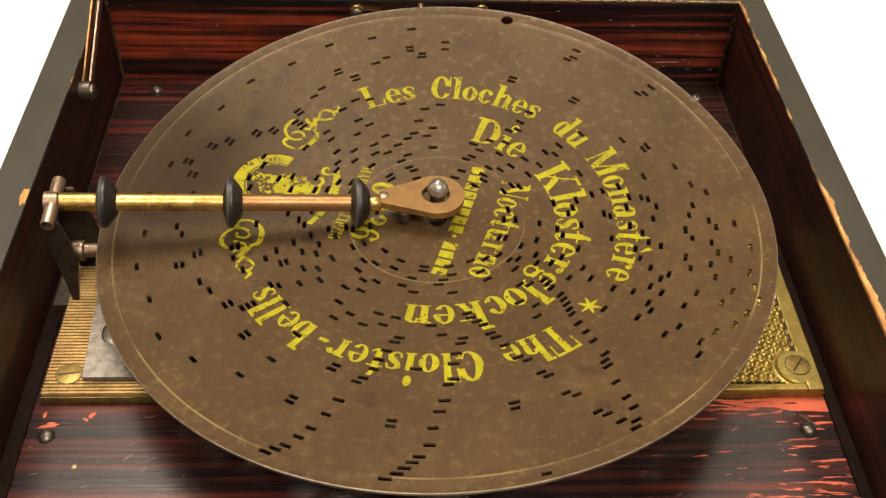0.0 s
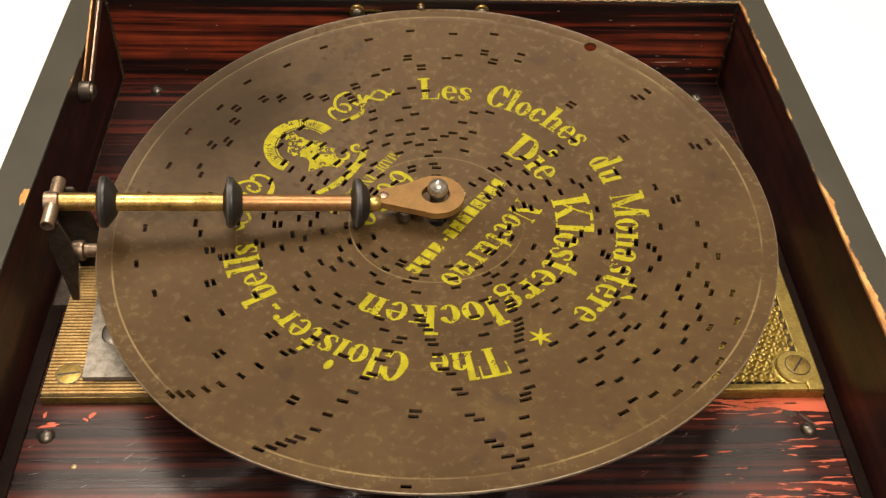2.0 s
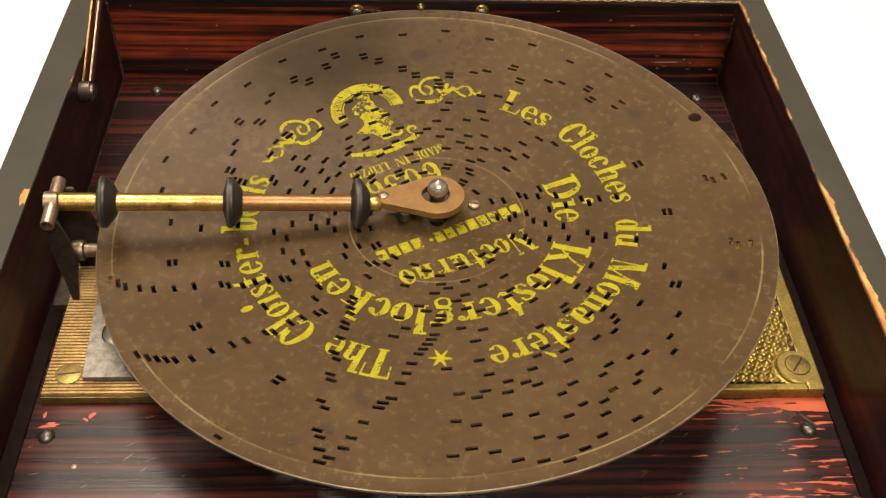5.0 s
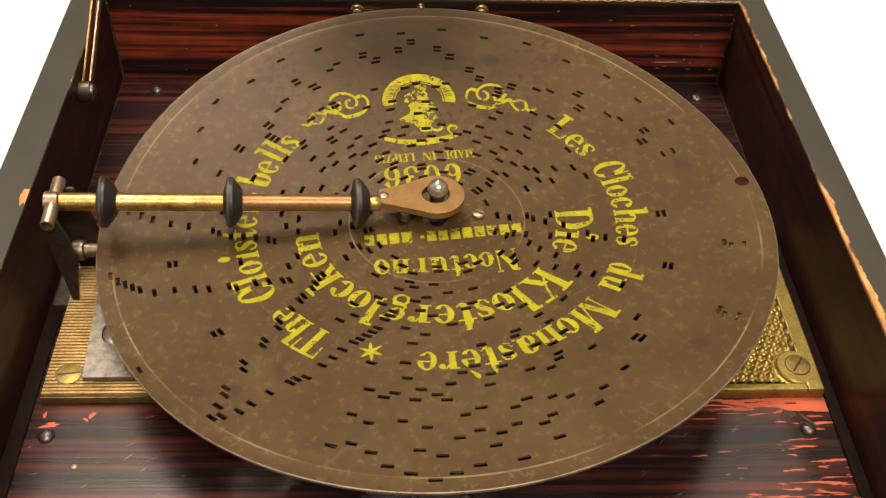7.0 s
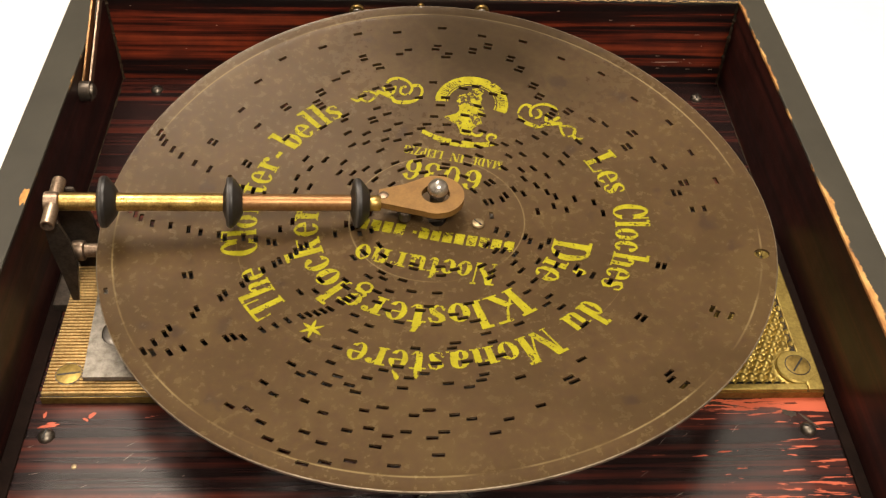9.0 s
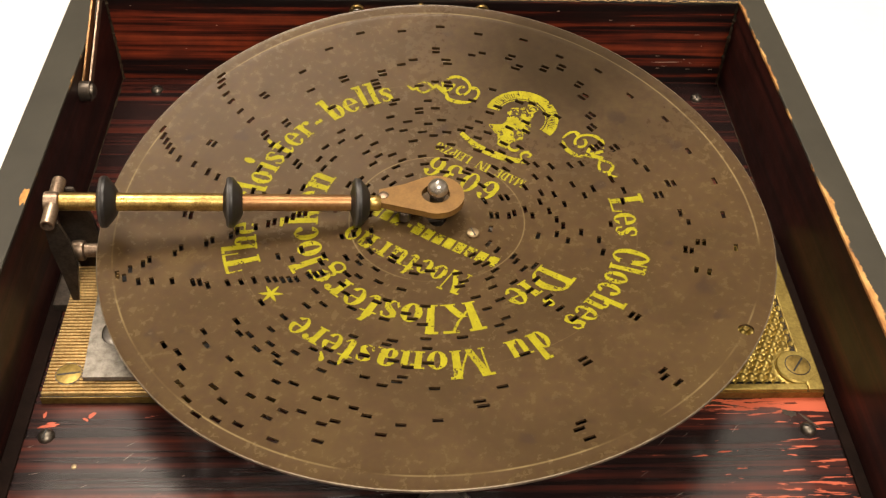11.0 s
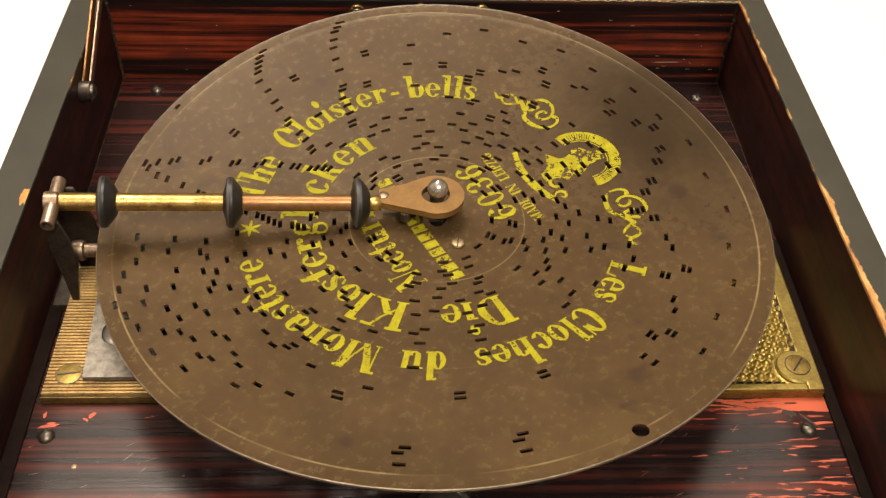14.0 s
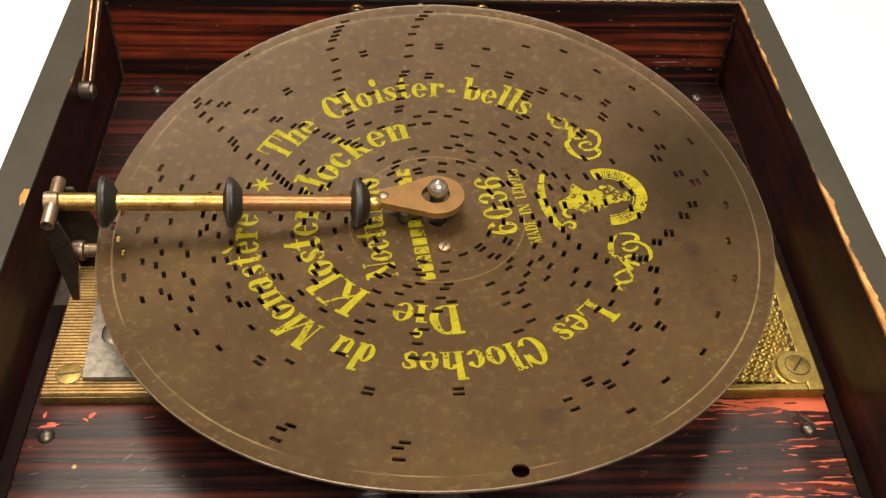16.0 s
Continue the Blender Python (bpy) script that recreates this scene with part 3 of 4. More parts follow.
for a in np.linspace(-118, 118, 34):
    tip.append((0.000 + 0.084 * math.cos(radians(a)), 0.002 + 0.084 * math.sin(radians(a))))
tip += [(-0.095, 0.048), (-0.150, 0.030), (-0.172, 0.024), (-0.172, -0.034), (-0.150, -0.040), (-0.095, -0.056)]
part("eye_plate", plate(tip, -0.022, 0.0, holes=((-0.002, 0.004, 0.043, 0.040),)), m_eye, arm, "worn bronze eye plate")
part("rivet", lathe([(0, 0.017), (0.005, 0.015), (0.008, 0.008), (0.009, 0)], (-0.158, -0.002, -0.003), (0, 0, 1), 20), m_nickel, arm, "dull rivet", True)
part("latch_bolt", lathe([(0, 0.018), (0.03, 0.018), (0.032, 0.012)], (-0.095, -0.045, -0.055), (0, 0, 1), 18), m_iron, arm, "dark bolt under the plate", True)

spindle = thing("spindle", "steel centre spindle with a round polished knob", "spindle")
part("shaft", lathe([(-0.20, 0.020), (0.07, 0.020)], (0, 0, -0.065), (0, 0, 1), 20), m_screw, spindle, smooth=True)
part("hub", lathe([(-0.155, 0.20), (0.0, 0.20), (0.0, 0.0)], (0, 0, -0.114), (0, 0, 1), 40), m_screw, spindle, "steel turntable hub", True)
part("nut", lathe([(0, 0.042), (0.018, 0.042), (0.022, 0.036), (0.022, 0.0)], (0, 0, -0.096), (0, 0, 1), 6), m_iron, spindle, "dark steel nut")
part("knob", lathe([(-0.02, 0.020), (-0.012, 0.024)] + [(0.014 + 0.032 * math.sin(a), 0.0315 * math.cos(a)) for a in np.linspace(-0.7, 1.25, 12)] + [(0.0475, 0.004), (0.048, 0)], (0.004, 0.004, 0.006), (0, 0, 1), 32), m_bright, spindle, "round polished steel knob", True)


# ---- the tune: one row of slots for each of 46 notes ----
FIRST, PITCH, STEPS = 0.1690, 0.01800, 720
slots = []                                            # (track, step)


def punch(track, *steps):
    slots.extend((track, s) for s in steps)


punch(0, 178, 218, 261)
punch(1, 95, 139, 216, 337)
punch(2, 297, 372, 437, 473, 515, 556, 594, 670, 714)
punch(3, 15, 91, 133, 214, 256, 335, 515, 616, 672)
punch(4, 55, 99, 220, 254, 334, 405, 473, 557, 636, 714)
punch(5, 302, 375, 447, 503, 544, 595)
punch(6, 59, 102, 136, 225, 370, 406, 434, 538, 637, 666)
punch(7, 52, 88, 130, 213, 307, 496, 595, 644)
punch(8, 180, 260, 295, 382, 441, 468, 511, 552, 629, 681, 708)
punch(9, 84, 126, 234, 339, 370, 456, 660)
punch(10, 63, 105, 136, 219, 246, 302, 327, 412, 650)
punch(11, 16, 186, 206, 268, 315, 389, 463, 616, 701)
punch(12, 81, 122, 198, 240, 289, 345, 376, 400, 450, 623, 656, 694)
punch(13, 2, 67, 108, 180, 226, 260, 281, 320, 363, 418, 560, 635, 667)
punch(14, 8, 306, 339, 357, 394, 430, 491, 505, 562, 603, 634)
punch(15, 16, 192, 272, 382, 412, 458, 532, 565, 632, 681, 708)
punch(16, 75, 113, 246, 350, 472, 498, 568, 610, 648)
punch(17, 68, 107, 232, 325, 400, 424, 485, 539, 630, 662)
punch(18, 19, 42, 185, 265, 312, 387, 400, 465, 512, 552, 570, 604, 628)
punch(19, 73, 110, 173, 237, 345, 510, 550, 572, 626, 655, 719)
punch(20, 21, 202, 263, 284, 318, 393, 419, 624, 696, 717)
punch(21, 342, 361, 416, 435, 508, 547, 575, 622)
punch(22, 110)
punch(23, 4, 22, 222, 242, 506, 545, 619, 654, 708)
punch(24, 12, 72, 231, 271, 311, 331, 379, 398, 458, 526, 578, 637, 689)
punch(25, 270, 304, 323, 350, 379, 387, 424, 505, 581, 617, 682, 702)
punch(26, 10, 271, 424, 487, 544, 656, 695)
punch(27, 8, 264, 284, 424, 486, 502, 541, 615, 676, 713)
punch(28, 2, 25, 131, 264, 284, 418, 500, 583, 663, 693)
punch(29, 54, 93, 131, 223, 250, 291, 418, 440, 585, 641, 652, 670)
punch(30, 93, 223, 243, 291, 380, 406, 440, 460, 539, 613, 648, 661, 674)
punch(31, 43, 381, 399, 610)
punch(32, 44, 184, 209, 230, 303, 343, 497, 537, 566, 609, 687, 705)
punch(33, 184, 203, 230, 303, 342, 368, 387, 566, 587, 681, 700, 715)
punch(34, 1, 27, 172, 190, 310, 330, 349, 363, 387, 481, 520, 590, 639, 658)
punch(35, 14, 190, 310, 330, 348, 457, 481, 496, 520, 535, 606, 646, 667)
punch(36, 172, 323, 685, 698, 711)
punch(37, 8, 323, 678, 692, 707)
punch(38, 112, 439, 494, 534, 592, 604)
punch(39, 74, 110, 207, 247, 288, 327, 367, 403, 594, 643, 665, 689)
punch(40, 72, 188, 227, 268, 308, 346, 385, 422, 492, 531, 603, 637, 650, 672, 709)
punch(41, 111, 529, 596)
punch(42, 73, 490, 527, 600, 656, 683, 696)
punch(43, 488, 525, 598, 663, 676)
punch(44, 486, 522, 670)
punch(45, 566)


def bowl(x, y):
    """Height of the sheet: dished, a little warped, and leaning on its seat."""
    r2 = x * x + y * y
    return (0.0708 * r2 + 0.0088 * x - 0.0038 * y + 0.0035 * (x * x - y * y) + 0.0188 * x * y
            - 0.0027 * (x ** 3 - 3 * x * y * y) / np.sqrt(r2 + 1e-9))


def track_radius(k):
    return FIRST + PITCH * k


# ---- the music disc ----
music_disc = thing("music_disc", "browned steel music disc with punched slots and yellow titles", "music disc")
HALF = 0.0060
HOLE_AT = 72.9
radii = [0.030, 0.045, 0.075, 0.105, 0.135, 0.150]
for k in range(46):
    radii += [track_radius(k) - HALF, track_radius(k) + HALF]
radii += [0.984, 0.991, 0.997, 1.0]
rise = {0.997: 0.0006, 1.0: -0.0008}
nr = len(radii)
cut = np.zeros((nr - 1, STEPS), bool)
for k, s in slots:
    row = 6 + 2 * k
    wide = max(2, round(0.0295 / track_radius(k) / (2 * math.pi) * STEPS))
    for d in range(wide):
        cut[row, (s - wide // 2 + d) % STEPS] = True
ang = np.arange(STEPS) * 2 * np.pi / STEPS
gx, gy = np.outer(radii, np.cos(ang)), np.outer(radii, np.sin(ang))
HOLE = (0.957 * math.cos(radians(HOLE_AT)), 0.957 * math.sin(radians(HOLE_AT)), 0.0215)
mx = (gx[:-1] + gx[1:] + np.roll(gx, -1, 1)[:-1] + np.roll(gx, -1, 1)[1:]) / 4
my = (gy[:-1] + gy[1:] + np.roll(gy, -1, 1)[:-1] + np.roll(gy, -1, 1)[1:]) / 4
inside = np.hypot(mx - HOLE[0], my - HOLE[1]) < HOLE[2]
cut |= inside
touch_in, touch_out = np.zeros((nr, STEPS), bool), np.zeros((nr, STEPS), bool)
for di in (0, 1):
    for dj in (0, 1):
        touch_in[di:nr - 1 + di] |= np.roll(inside, dj, 1)
        touch_out[di:nr - 1 + di] |= np.roll(~inside, dj, 1)
edge = touch_in & touch_out
d = np.hypot(gx - HOLE[0], gy - HOLE[1])
gx = np.where(edge, HOLE[0] + (gx - HOLE[0]) * HOLE[2] / np.maximum(d, 1e-6), gx)   # a round hole
gy = np.where(edge, HOLE[1] + (gy - HOLE[1]) * HOLE[2] / np.maximum(d, 1e-6), gy)
gr = np.hypot(gx, gy)
gz = bowl(gx, gy) + np.array([rise.get(r, 0.0) for r in radii])[:, None] + 0.0007 * np.exp(-((gr - 0.9555) / 0.006) ** 2)
THICK = 0.0075
# The rollers bend the springy sheet as it passes under them, so it is made of narrow rigid sectors that rock on the seat.
SECTORS = 72
SPAN = STEPS // SECTORS
sectors = []
for n in range(SECTORS):
    cols = [(n * SPAN + c) % STEPS for c in range(SPAN + 1)]
    up = np.stack([gx[:, cols], gy[:, cols], gz[:, cols]], 2).reshape(-1, 3) * S
    for edge_col, side in ((0, -1), (SPAN, 1)):       # neighbours lap by a hair
        turn = ang[cols[edge_col]]
        lap = 0.0005 * S * np.clip(np.array(radii) * 2, 0.2, 1.0) * side
        grid = up.reshape(nr, SPAN + 1, 3)
        grid[:, edge_col, 0] -= lap * math.sin(turn)
        grid[:, edge_col, 1] += lap * math.cos(turn)
    under = up - np.array([0, 0, THICK * S])
    n_up, wide = len(up), SPAN + 1
    faces, rubbed = [], []
    for i in range(nr - 1):
        for c in range(SPAN):
            j = cols[c]
            if cut[i, j]:
                continue
            q = (j + 1) % STEPS
            a, b, d, e = i * wide + c, i * wide + c + 1, (i + 1) * wide + c + 1, (i + 1) * wide + c
            faces.append((a, e, d, b))
            faces.append((a + n_up, b + n_up, d + n_up, e + n_up))
            for open_side, v, w in ((i == 0 or cut[i - 1, j], a, b), (i == nr - 2 or cut[min(i + 1, nr - 2), j], d, e), (cut[i, j - 1], e, a), (cut[i, q], b, d)):
                if open_side:
                    faces.append((v, w, w + n_up, v + n_up))
            rubbed += [int(i == nr - 2)] * (len(faces) - len(rubbed))
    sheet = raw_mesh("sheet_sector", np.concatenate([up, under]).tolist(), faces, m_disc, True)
    sheet.materials.append(m_disc_edge)
    sheet.polygons.foreach_set("material_index", rubbed)
    sheet.set_sharp_from_angle(angle=radians(30))
    ob = new("sheet_sector", sheet)
    ob.parent = music_disc
    sectors.append(tagged(ob, "slotted sector of the browned steel sheet"))
peg_at = (0.127 * math.cos(radians(71.5)), 0.127 * math.sin(radians(71.5)))
bm = lathe([(0, 0.011), (0.003, 0.011), (0.004, 0.0195), (0.009, 0.0195), (0.0125, 0.0165), (0.014, 0.008), (0.014, 0)], (peg_at[0], peg_at[1], bowl(*peg_at) - Z0 / S - 0.002), (0, 0, 1), 22)
peg = part("drive_peg", bm, m_peg, music_disc, "shiny brass drive peg", True)
bm = bmesh.new()
bmesh.ops.create_cube(bm, size=1, matrix=Matrix.Translation((peg_at[0] * S, peg_at[1] * S, (bowl(*peg_at) + 0.0118) * S)) @ Matrix.Rotation(0.6, 4, "Z") @ Matrix.Diagonal((0.03 * S, 0.004 * S, 0.003 * S, 1)))
part("slot", bm, m_ebonite_shade, peg, "dark slot")


# ---- yellow stencilled paint: shapes cut into small tiles, so that slots and flaked spots stay bare ----
TILE = 0.00145
GRID = int(2 * 0.70 / TILE)
axis = (np.arange(GRID) + 0.5) * TILE - 0.70
rng = np.random.default_rng(5)


def field(cells):
    """Smooth random values over the paint grid."""
    g = rng.random((cells + 2, cells + 2))
    t = np.linspace(0, cells, GRID)
    i = t.astype(int)
    f = t - i
    f = f * f * (3 - 2 * f)
    rows = g[i] * (1 - f)[:, None] + g[i + 1] * f[:, None]
    return rows[:, i] * (1 - f) + rows[:, i + 1] * f


flake = 0.34 * field(60) + 0.36 * field(210) + 0.30 * field(470)
bare = np.zeros((GRID, GRID), bool)                   # rows are y, columns x
PX, PY = np.meshgrid(axis, axis)
PR, PA = np.hypot(PX, PY), np.arctan2(PY, PX)
for k, s in slots:
    r, a = track_radius(k), s * 2 * math.pi / STEPS
    if r < 0.70:
        cx, cy = r * math.cos(a), r * math.sin(a)
        x0, y0 = int((cx + 0.67) / TILE), int((cy + 0.67) / TILE)
        win = (slice(max(y0, 0), y0 + 42), slice(max(x0, 0), x0 + 42))
        da = (PA[win] - a + math.pi) % (2 * math.pi) - math.pi
        bare[win] |= (abs(PR[win] - r) < 0.0070) & (abs(da) * r < 0.0165)


SECTOR_OF = (PA % (2 * math.pi) / (2 * math.pi) * SECTORS).astype(int) % SECTORS


def paint(name, mask, label, wear=0.33):
    """Turns a mask on the paint grid into a thin painted layer, one piece on each sector of the sheet that it covers."""
    mask = mask & ~bare & (flake > wear)
    lab = np.pad(np.where(mask, SECTOR_OF + 1, 0), ((0, 0), (1, 1)))
    pieces = {}
    for row in np.nonzero(mask.any(1))[0]:
        turns = np.nonzero(np.diff(lab[row]))[0]
        y0, y1 = row * TILE - 0.70, (row + 1) * TILE - 0.70
        for s, e in zip(turns, turns[1:]):
            which = lab[row, s + 1] - 1
            if which < 0:
                continue
            verts, faces = pieces.setdefault(which, ([], []))
            while s < e:                              # short runs follow the dish
                n = min(e, s + 12)
                b = len(verts)
                for x, y in ((s * TILE - 0.70, y0), (n * TILE - 0.70, y0), (n * TILE - 0.70, y1), (s * TILE - 0.70, y1)):
                    verts.append((x * S, y * S, (bowl(x, y) + 0.0010) * S))
                faces.append((b, b + 1, b + 2, b + 3))
                s = n
    for which, (verts, faces) in pieces.items():
        ob = new(name, raw_mesh(name, verts, faces, m_yellow))
        ob.parent = sectors[which]
        tagged(ob, label)


RES = 96                                              # samples to the em of a letter
XH, CAP, STEM, HAIR = 0.545, 0.73, 0.155, 0.042       # a bold face with fat stems and hairline serifs
LX, LY = np.meshgrid((np.arange(int(1.2 * RES)) + 0.5) / RES, (np.arange(int(1.3 * RES)) + 0.5) / RES - 0.3)


def rect(x0, x1, y0, y1):
    return (LX >= x0) & (LX < x1) & (LY >= y0) & (LY < y1)


def oval(cx, cy, rx, ry):
    return ((LX - cx) / rx) ** 2 + ((LY - cy) / ry) ** 2 < 1


def loop(x0, x1, y0, y1, fat=STEM, thin=HAIR):
    """A round letter's ring: fat at the sides, thin at head and foot."""
    cx, cy, rx, ry = (x0 + x1) / 2, (y0 + y1) / 2, (x1 - x0) / 2, (y1 - y0) / 2
    return oval(cx, cy, rx, ry) & ~oval(cx, cy, rx - fat, ry - thin)


def sweep(points, widths):
    """A line through points, each with its half width."""
    m = np.zeros(LX.shape, bool)
    for ((x0, y0), w0), ((x1, y1), w1) in zip(zip(points, widths), zip(points[1:], widths[1:])):
        for t in np.linspace(0, 1, 14):
            m |= oval(x0 + (x1 - x0) * t, y0 + (y1 - y0) * t, w0 + (w1 - w0) * t, w0 + (w1 - w0) * t)
    return m


def slant(x0, y0, x1, y1, w):
    at = x0 + (x1 - x0) * (LY - y0) / (y1 - y0)
    return (abs(LX - at) < w / 2) & (LY >= min(y0, y1)) & (LY < max(y0, y1))


def post(x, y0, y1, foot=True, head=False, w=STEM):
    """A stem with its serifs: head may be False, True (both sides) or 'flag' (to the start only)."""
    m = rect(x, x + w, y0, y1)
    if foot:
        m |= rect(x - 0.06, x + w + 0.06, y0, y0 + HAIR)
    if head:
        m |= rect(x - 0.07, x + (0.0 if head == "flag" else w + 0.06), y1 - HAIR, y1)
    return m


def arch(x0, x1):
    """The shoulder of n and h: it springs from the left stem into the right one."""
    return loop(x0 - 0.04, x1, XH - 0.30, XH, STEM * 0.95) & (LY > XH - 0.15) & (LX > x0)


def draw_letter(ch):
    """Mask of one letter on the table (LX, LY)."""
    if ch == "o":
        return loop(0, 0.46, -0.01, XH + 0.01)
    if ch in "e\u00e8":
        m = loop(0, 0.44, -0.01, XH + 0.01, 0.135)
        m = (m & ~rect(0.24, 0.5, 0.13, 0.27)) | rect(0.10, 0.40, 0.27, 0.27 + HAIR)
        return m | sweep([(0.15, 0.70), (0.28, 0.61)], [0.045, 0.02]) if ch == "\u00e8" else m
    if ch == "c":
        return (loop(0, 0.44, -0.01, XH + 0.01) & ~rect(0.26, 0.5, 0.14, 0.40)) | oval(0.34, 0.42, 0.068, 0.068)
    if ch == "s":
        return sweep([(0.34, 0.40), (0.31, 0.50), (0.19, 0.53), (0.08, 0.45), (0.12, 0.35), (0.26, 0.23), (0.31, 0.13), (0.20, 0.02), (0.08, 0.05), (0.04, 0.16)],
                     [0.028, 0.022, 0.022, 0.055, 0.070, 0.075, 0.055, 0.022, 0.024, 0.028])
    if ch == "l":
        return post(0.07, 0, CAP, True, "flag")
    if ch == "i":
        return post(0.07, 0, XH, True, "flag") | oval(0.145, 0.71, 0.085, 0.085)
    if ch == "n":
        return post(0.07, 0, XH, True, "flag") | post(0.38, 0, XH - 0.12) | arch(0.20, 0.535)
    if ch == "h":
        return post(0.07, 0, CAP, True, "flag") | post(0.38, 0, XH - 0.12) | arch(0.20, 0.535)
    if ch == "u":
        return post(0.07, 0.13, XH, False, "flag") | post(0.38, 0, XH, False, "flag") | rect(0.38, 0.60, 0, HAIR) | (loop(0.07, 0.44, 0, 0.30, STEM * 0.95) & (LY < 0.15))
    if ch == "d":
        return loop(0, 0.40, -0.01, XH + 0.01, 0.145) & (LX < 0.34) | post(0.31, 0, CAP, False, "flag") | rect(0.31, 0.53, 0, HAIR)
    if ch == "b":
        return loop(0.12, 0.53, -0.01, XH + 0.01, 0.145) & (LX > 0.18) | post(0.07, 0, CAP, False, "flag")
    if ch == "r":
        return post(0.07, 0, XH, True, "flag") | sweep([(0.22, 0.40), (0.28, 0.50), (0.36, 0.51)], [0.02, 0.024, 0.03]) | oval(0.38, 0.45, 0.075, 0.075)
    if ch == "t":
        return rect(0.09, 0.09 + STEM, 0.05, 0.62) | slant(0.13, XH, 0.22, 0.70, 0.10) | rect(0, 0.36, XH - HAIR, XH) | sweep([(0.19, 0.07), (0.26, 0.015), (0.35, 0.10)], [0.07, 0.024, 0.02])
    if ch == "a":
        return (rect(0.27, 0.27 + STEM, 0.03, 0.42) | loop(0, 0.36, -0.01, 0.32, 0.13) & (LX < 0.30) | (loop(0.03, 0.425, 0.25, XH + 0.01, STEM) & (LY > 0.40)) | oval(0.10, 0.42, 0.065, 0.065)
                | rect(0.40, 0.52, 0, HAIR))
    if ch == "g":
        return loop(0.03, 0.39, 0.17, XH + 0.01, 0.125) | sweep([(0.34, 0.49), (0.46, 0.53)], [0.02, 0.045]) | sweep([(0.10, 0.20), (0.06, 0.12), (0.16, 0.07), (0.34, 0.05)], [0.02, 0.03, 0.05, 0.06]) | loop(0, 0.44, -0.24, 0.09, 0.09, 0.05)
    if ch == "k":
        return post(0.07, 0, CAP, True, "flag") | slant(0.24, 0.20, 0.44, XH, HAIR * 1.2) | rect(0.34, 0.56, XH - HAIR, XH) | slant(0.48, 0, 0.30, 0.34, STEM) | rect(0.36, 0.60, 0, HAIR)
    if ch == "-":
        return rect(0, 0.28, 0.20, 0.31)
    if ch == "L":
        return post(0.07, 0, CAP, True, True, 0.17) | rect(0.07, 0.55, 0, HAIR) | slant(0.52, 0, 0.56, 0.25, 0.05)
    if ch == "C":
        return (loop(0, 0.62, -0.01, CAP + 0.01, 0.18) & ~rect(0.44, 0.7, 0.20, 0.50)) | rect(0.54, 0.58, 0.47, CAP)
    if ch == "D":
        return post(0.07, 0, CAP, True, True, 0.17) | (loop(-0.05, 0.68, 0, CAP, 0.19) & (LX > 0.22)) | rect(0.07, 0.34, 0, HAIR) | rect(0.07, 0.34, CAP - HAIR, CAP)
    if ch == "K":
        return post(0.07, 0, CAP, True, True, 0.17) | slant(0.24, 0.26, 0.60, CAP, HAIR * 1.3) | rect(0.48, 0.76, CAP - HAIR, CAP) | slant(0.64, 0, 0.36, 0.44, 0.18) | rect(0.46, 0.80, 0, HAIR)
    if ch == "M":
        return (post(0.09, 0, CAP, True, False, 0.05) | rect(0, 0.26, CAP - HAIR, CAP) | post(0.66, 0, CAP, True, False, 0.17) | rect(0.66, 0.90, CAP - HAIR, CAP)
                | slant(0.18, CAP, 0.43, 0, 0.17) | slant(0.45, 0.05, 0.70, CAP, 0.05))
    if ch == "N":
        return post(0.09, 0, CAP, True, False, 0.05) | rect(0, 0.26, CAP - HAIR, CAP) | post(0.60, 0, CAP, False, True, 0.05) | slant(0.17, CAP, 0.58, 0, 0.17)
    if ch == "T":
        return post(0.24, 0, CAP, True, False, 0.18) | rect(0, 0.66, CAP - HAIR, CAP) | rect(0, 0.045, CAP - 0.24, CAP) | rect(0.615, 0.66, CAP - 0.24, CAP)
    if ch == "A":
        return slant(0.10, 0, 0.34, CAP, 0.05) | slant(0.54, 0, 0.30, CAP, 0.16) | rect(0.18, 0.50, 0.22, 0.27) | rect(0, 0.22, 0, HAIR) | rect(0.40, 0.68, 0, HAIR)
    if ch == "E":
        return post(0.07, 0, CAP, True, True, 0.16) | rect(0.07, 0.52, 0, 0.05) | rect(0.07, 0.52, CAP - 0.05, CAP) | rect(0.2, 0.38, 0.34, 0.39) | rect(0.47, 0.52, 0, 0.2) | rect(0.47, 0.52, CAP - 0.2, CAP)
    if ch == "I":
        return post(0.07, 0, CAP, True, True, 0.17)
    if ch == "P":
        return post(0.07, 0, CAP, True, True, 0.16) | (loop(0.0, 0.55, 0.32, CAP, 0.16) & (LX > 0.2)) | rect(0.07, 0.3, CAP - HAIR, CAP)
    if ch == "Z":
        return slant(0.10, 0, 0.42, CAP, 0.17) | rect(0, 0.52, 0, 0.05) | rect(0, 0.52, CAP - 0.05, CAP)
    if ch == "G":
        return (loop(0, 0.62, -0.01, CAP + 0.01, 0.17) & ~rect(0.40, 0.7, 0.30, 0.52)) | rect(0.42, 0.58, 0.02, 0.32) | rect(0.36, 0.66, 0.30, 0.34)
    if ch == "0":
        return loop(0, 0.50, 0, CAP, 0.14, 0.045)
    if ch == "6":
        return loop(0, 0.48, 0, 0.46, 0.13, 0.045) | (loop(0, 0.56, 0, CAP, 0.14, 0.045) & ((LX < 0.24) | (LY > 0.56))) | oval(0.40, 0.60, 0.07, 0.07)
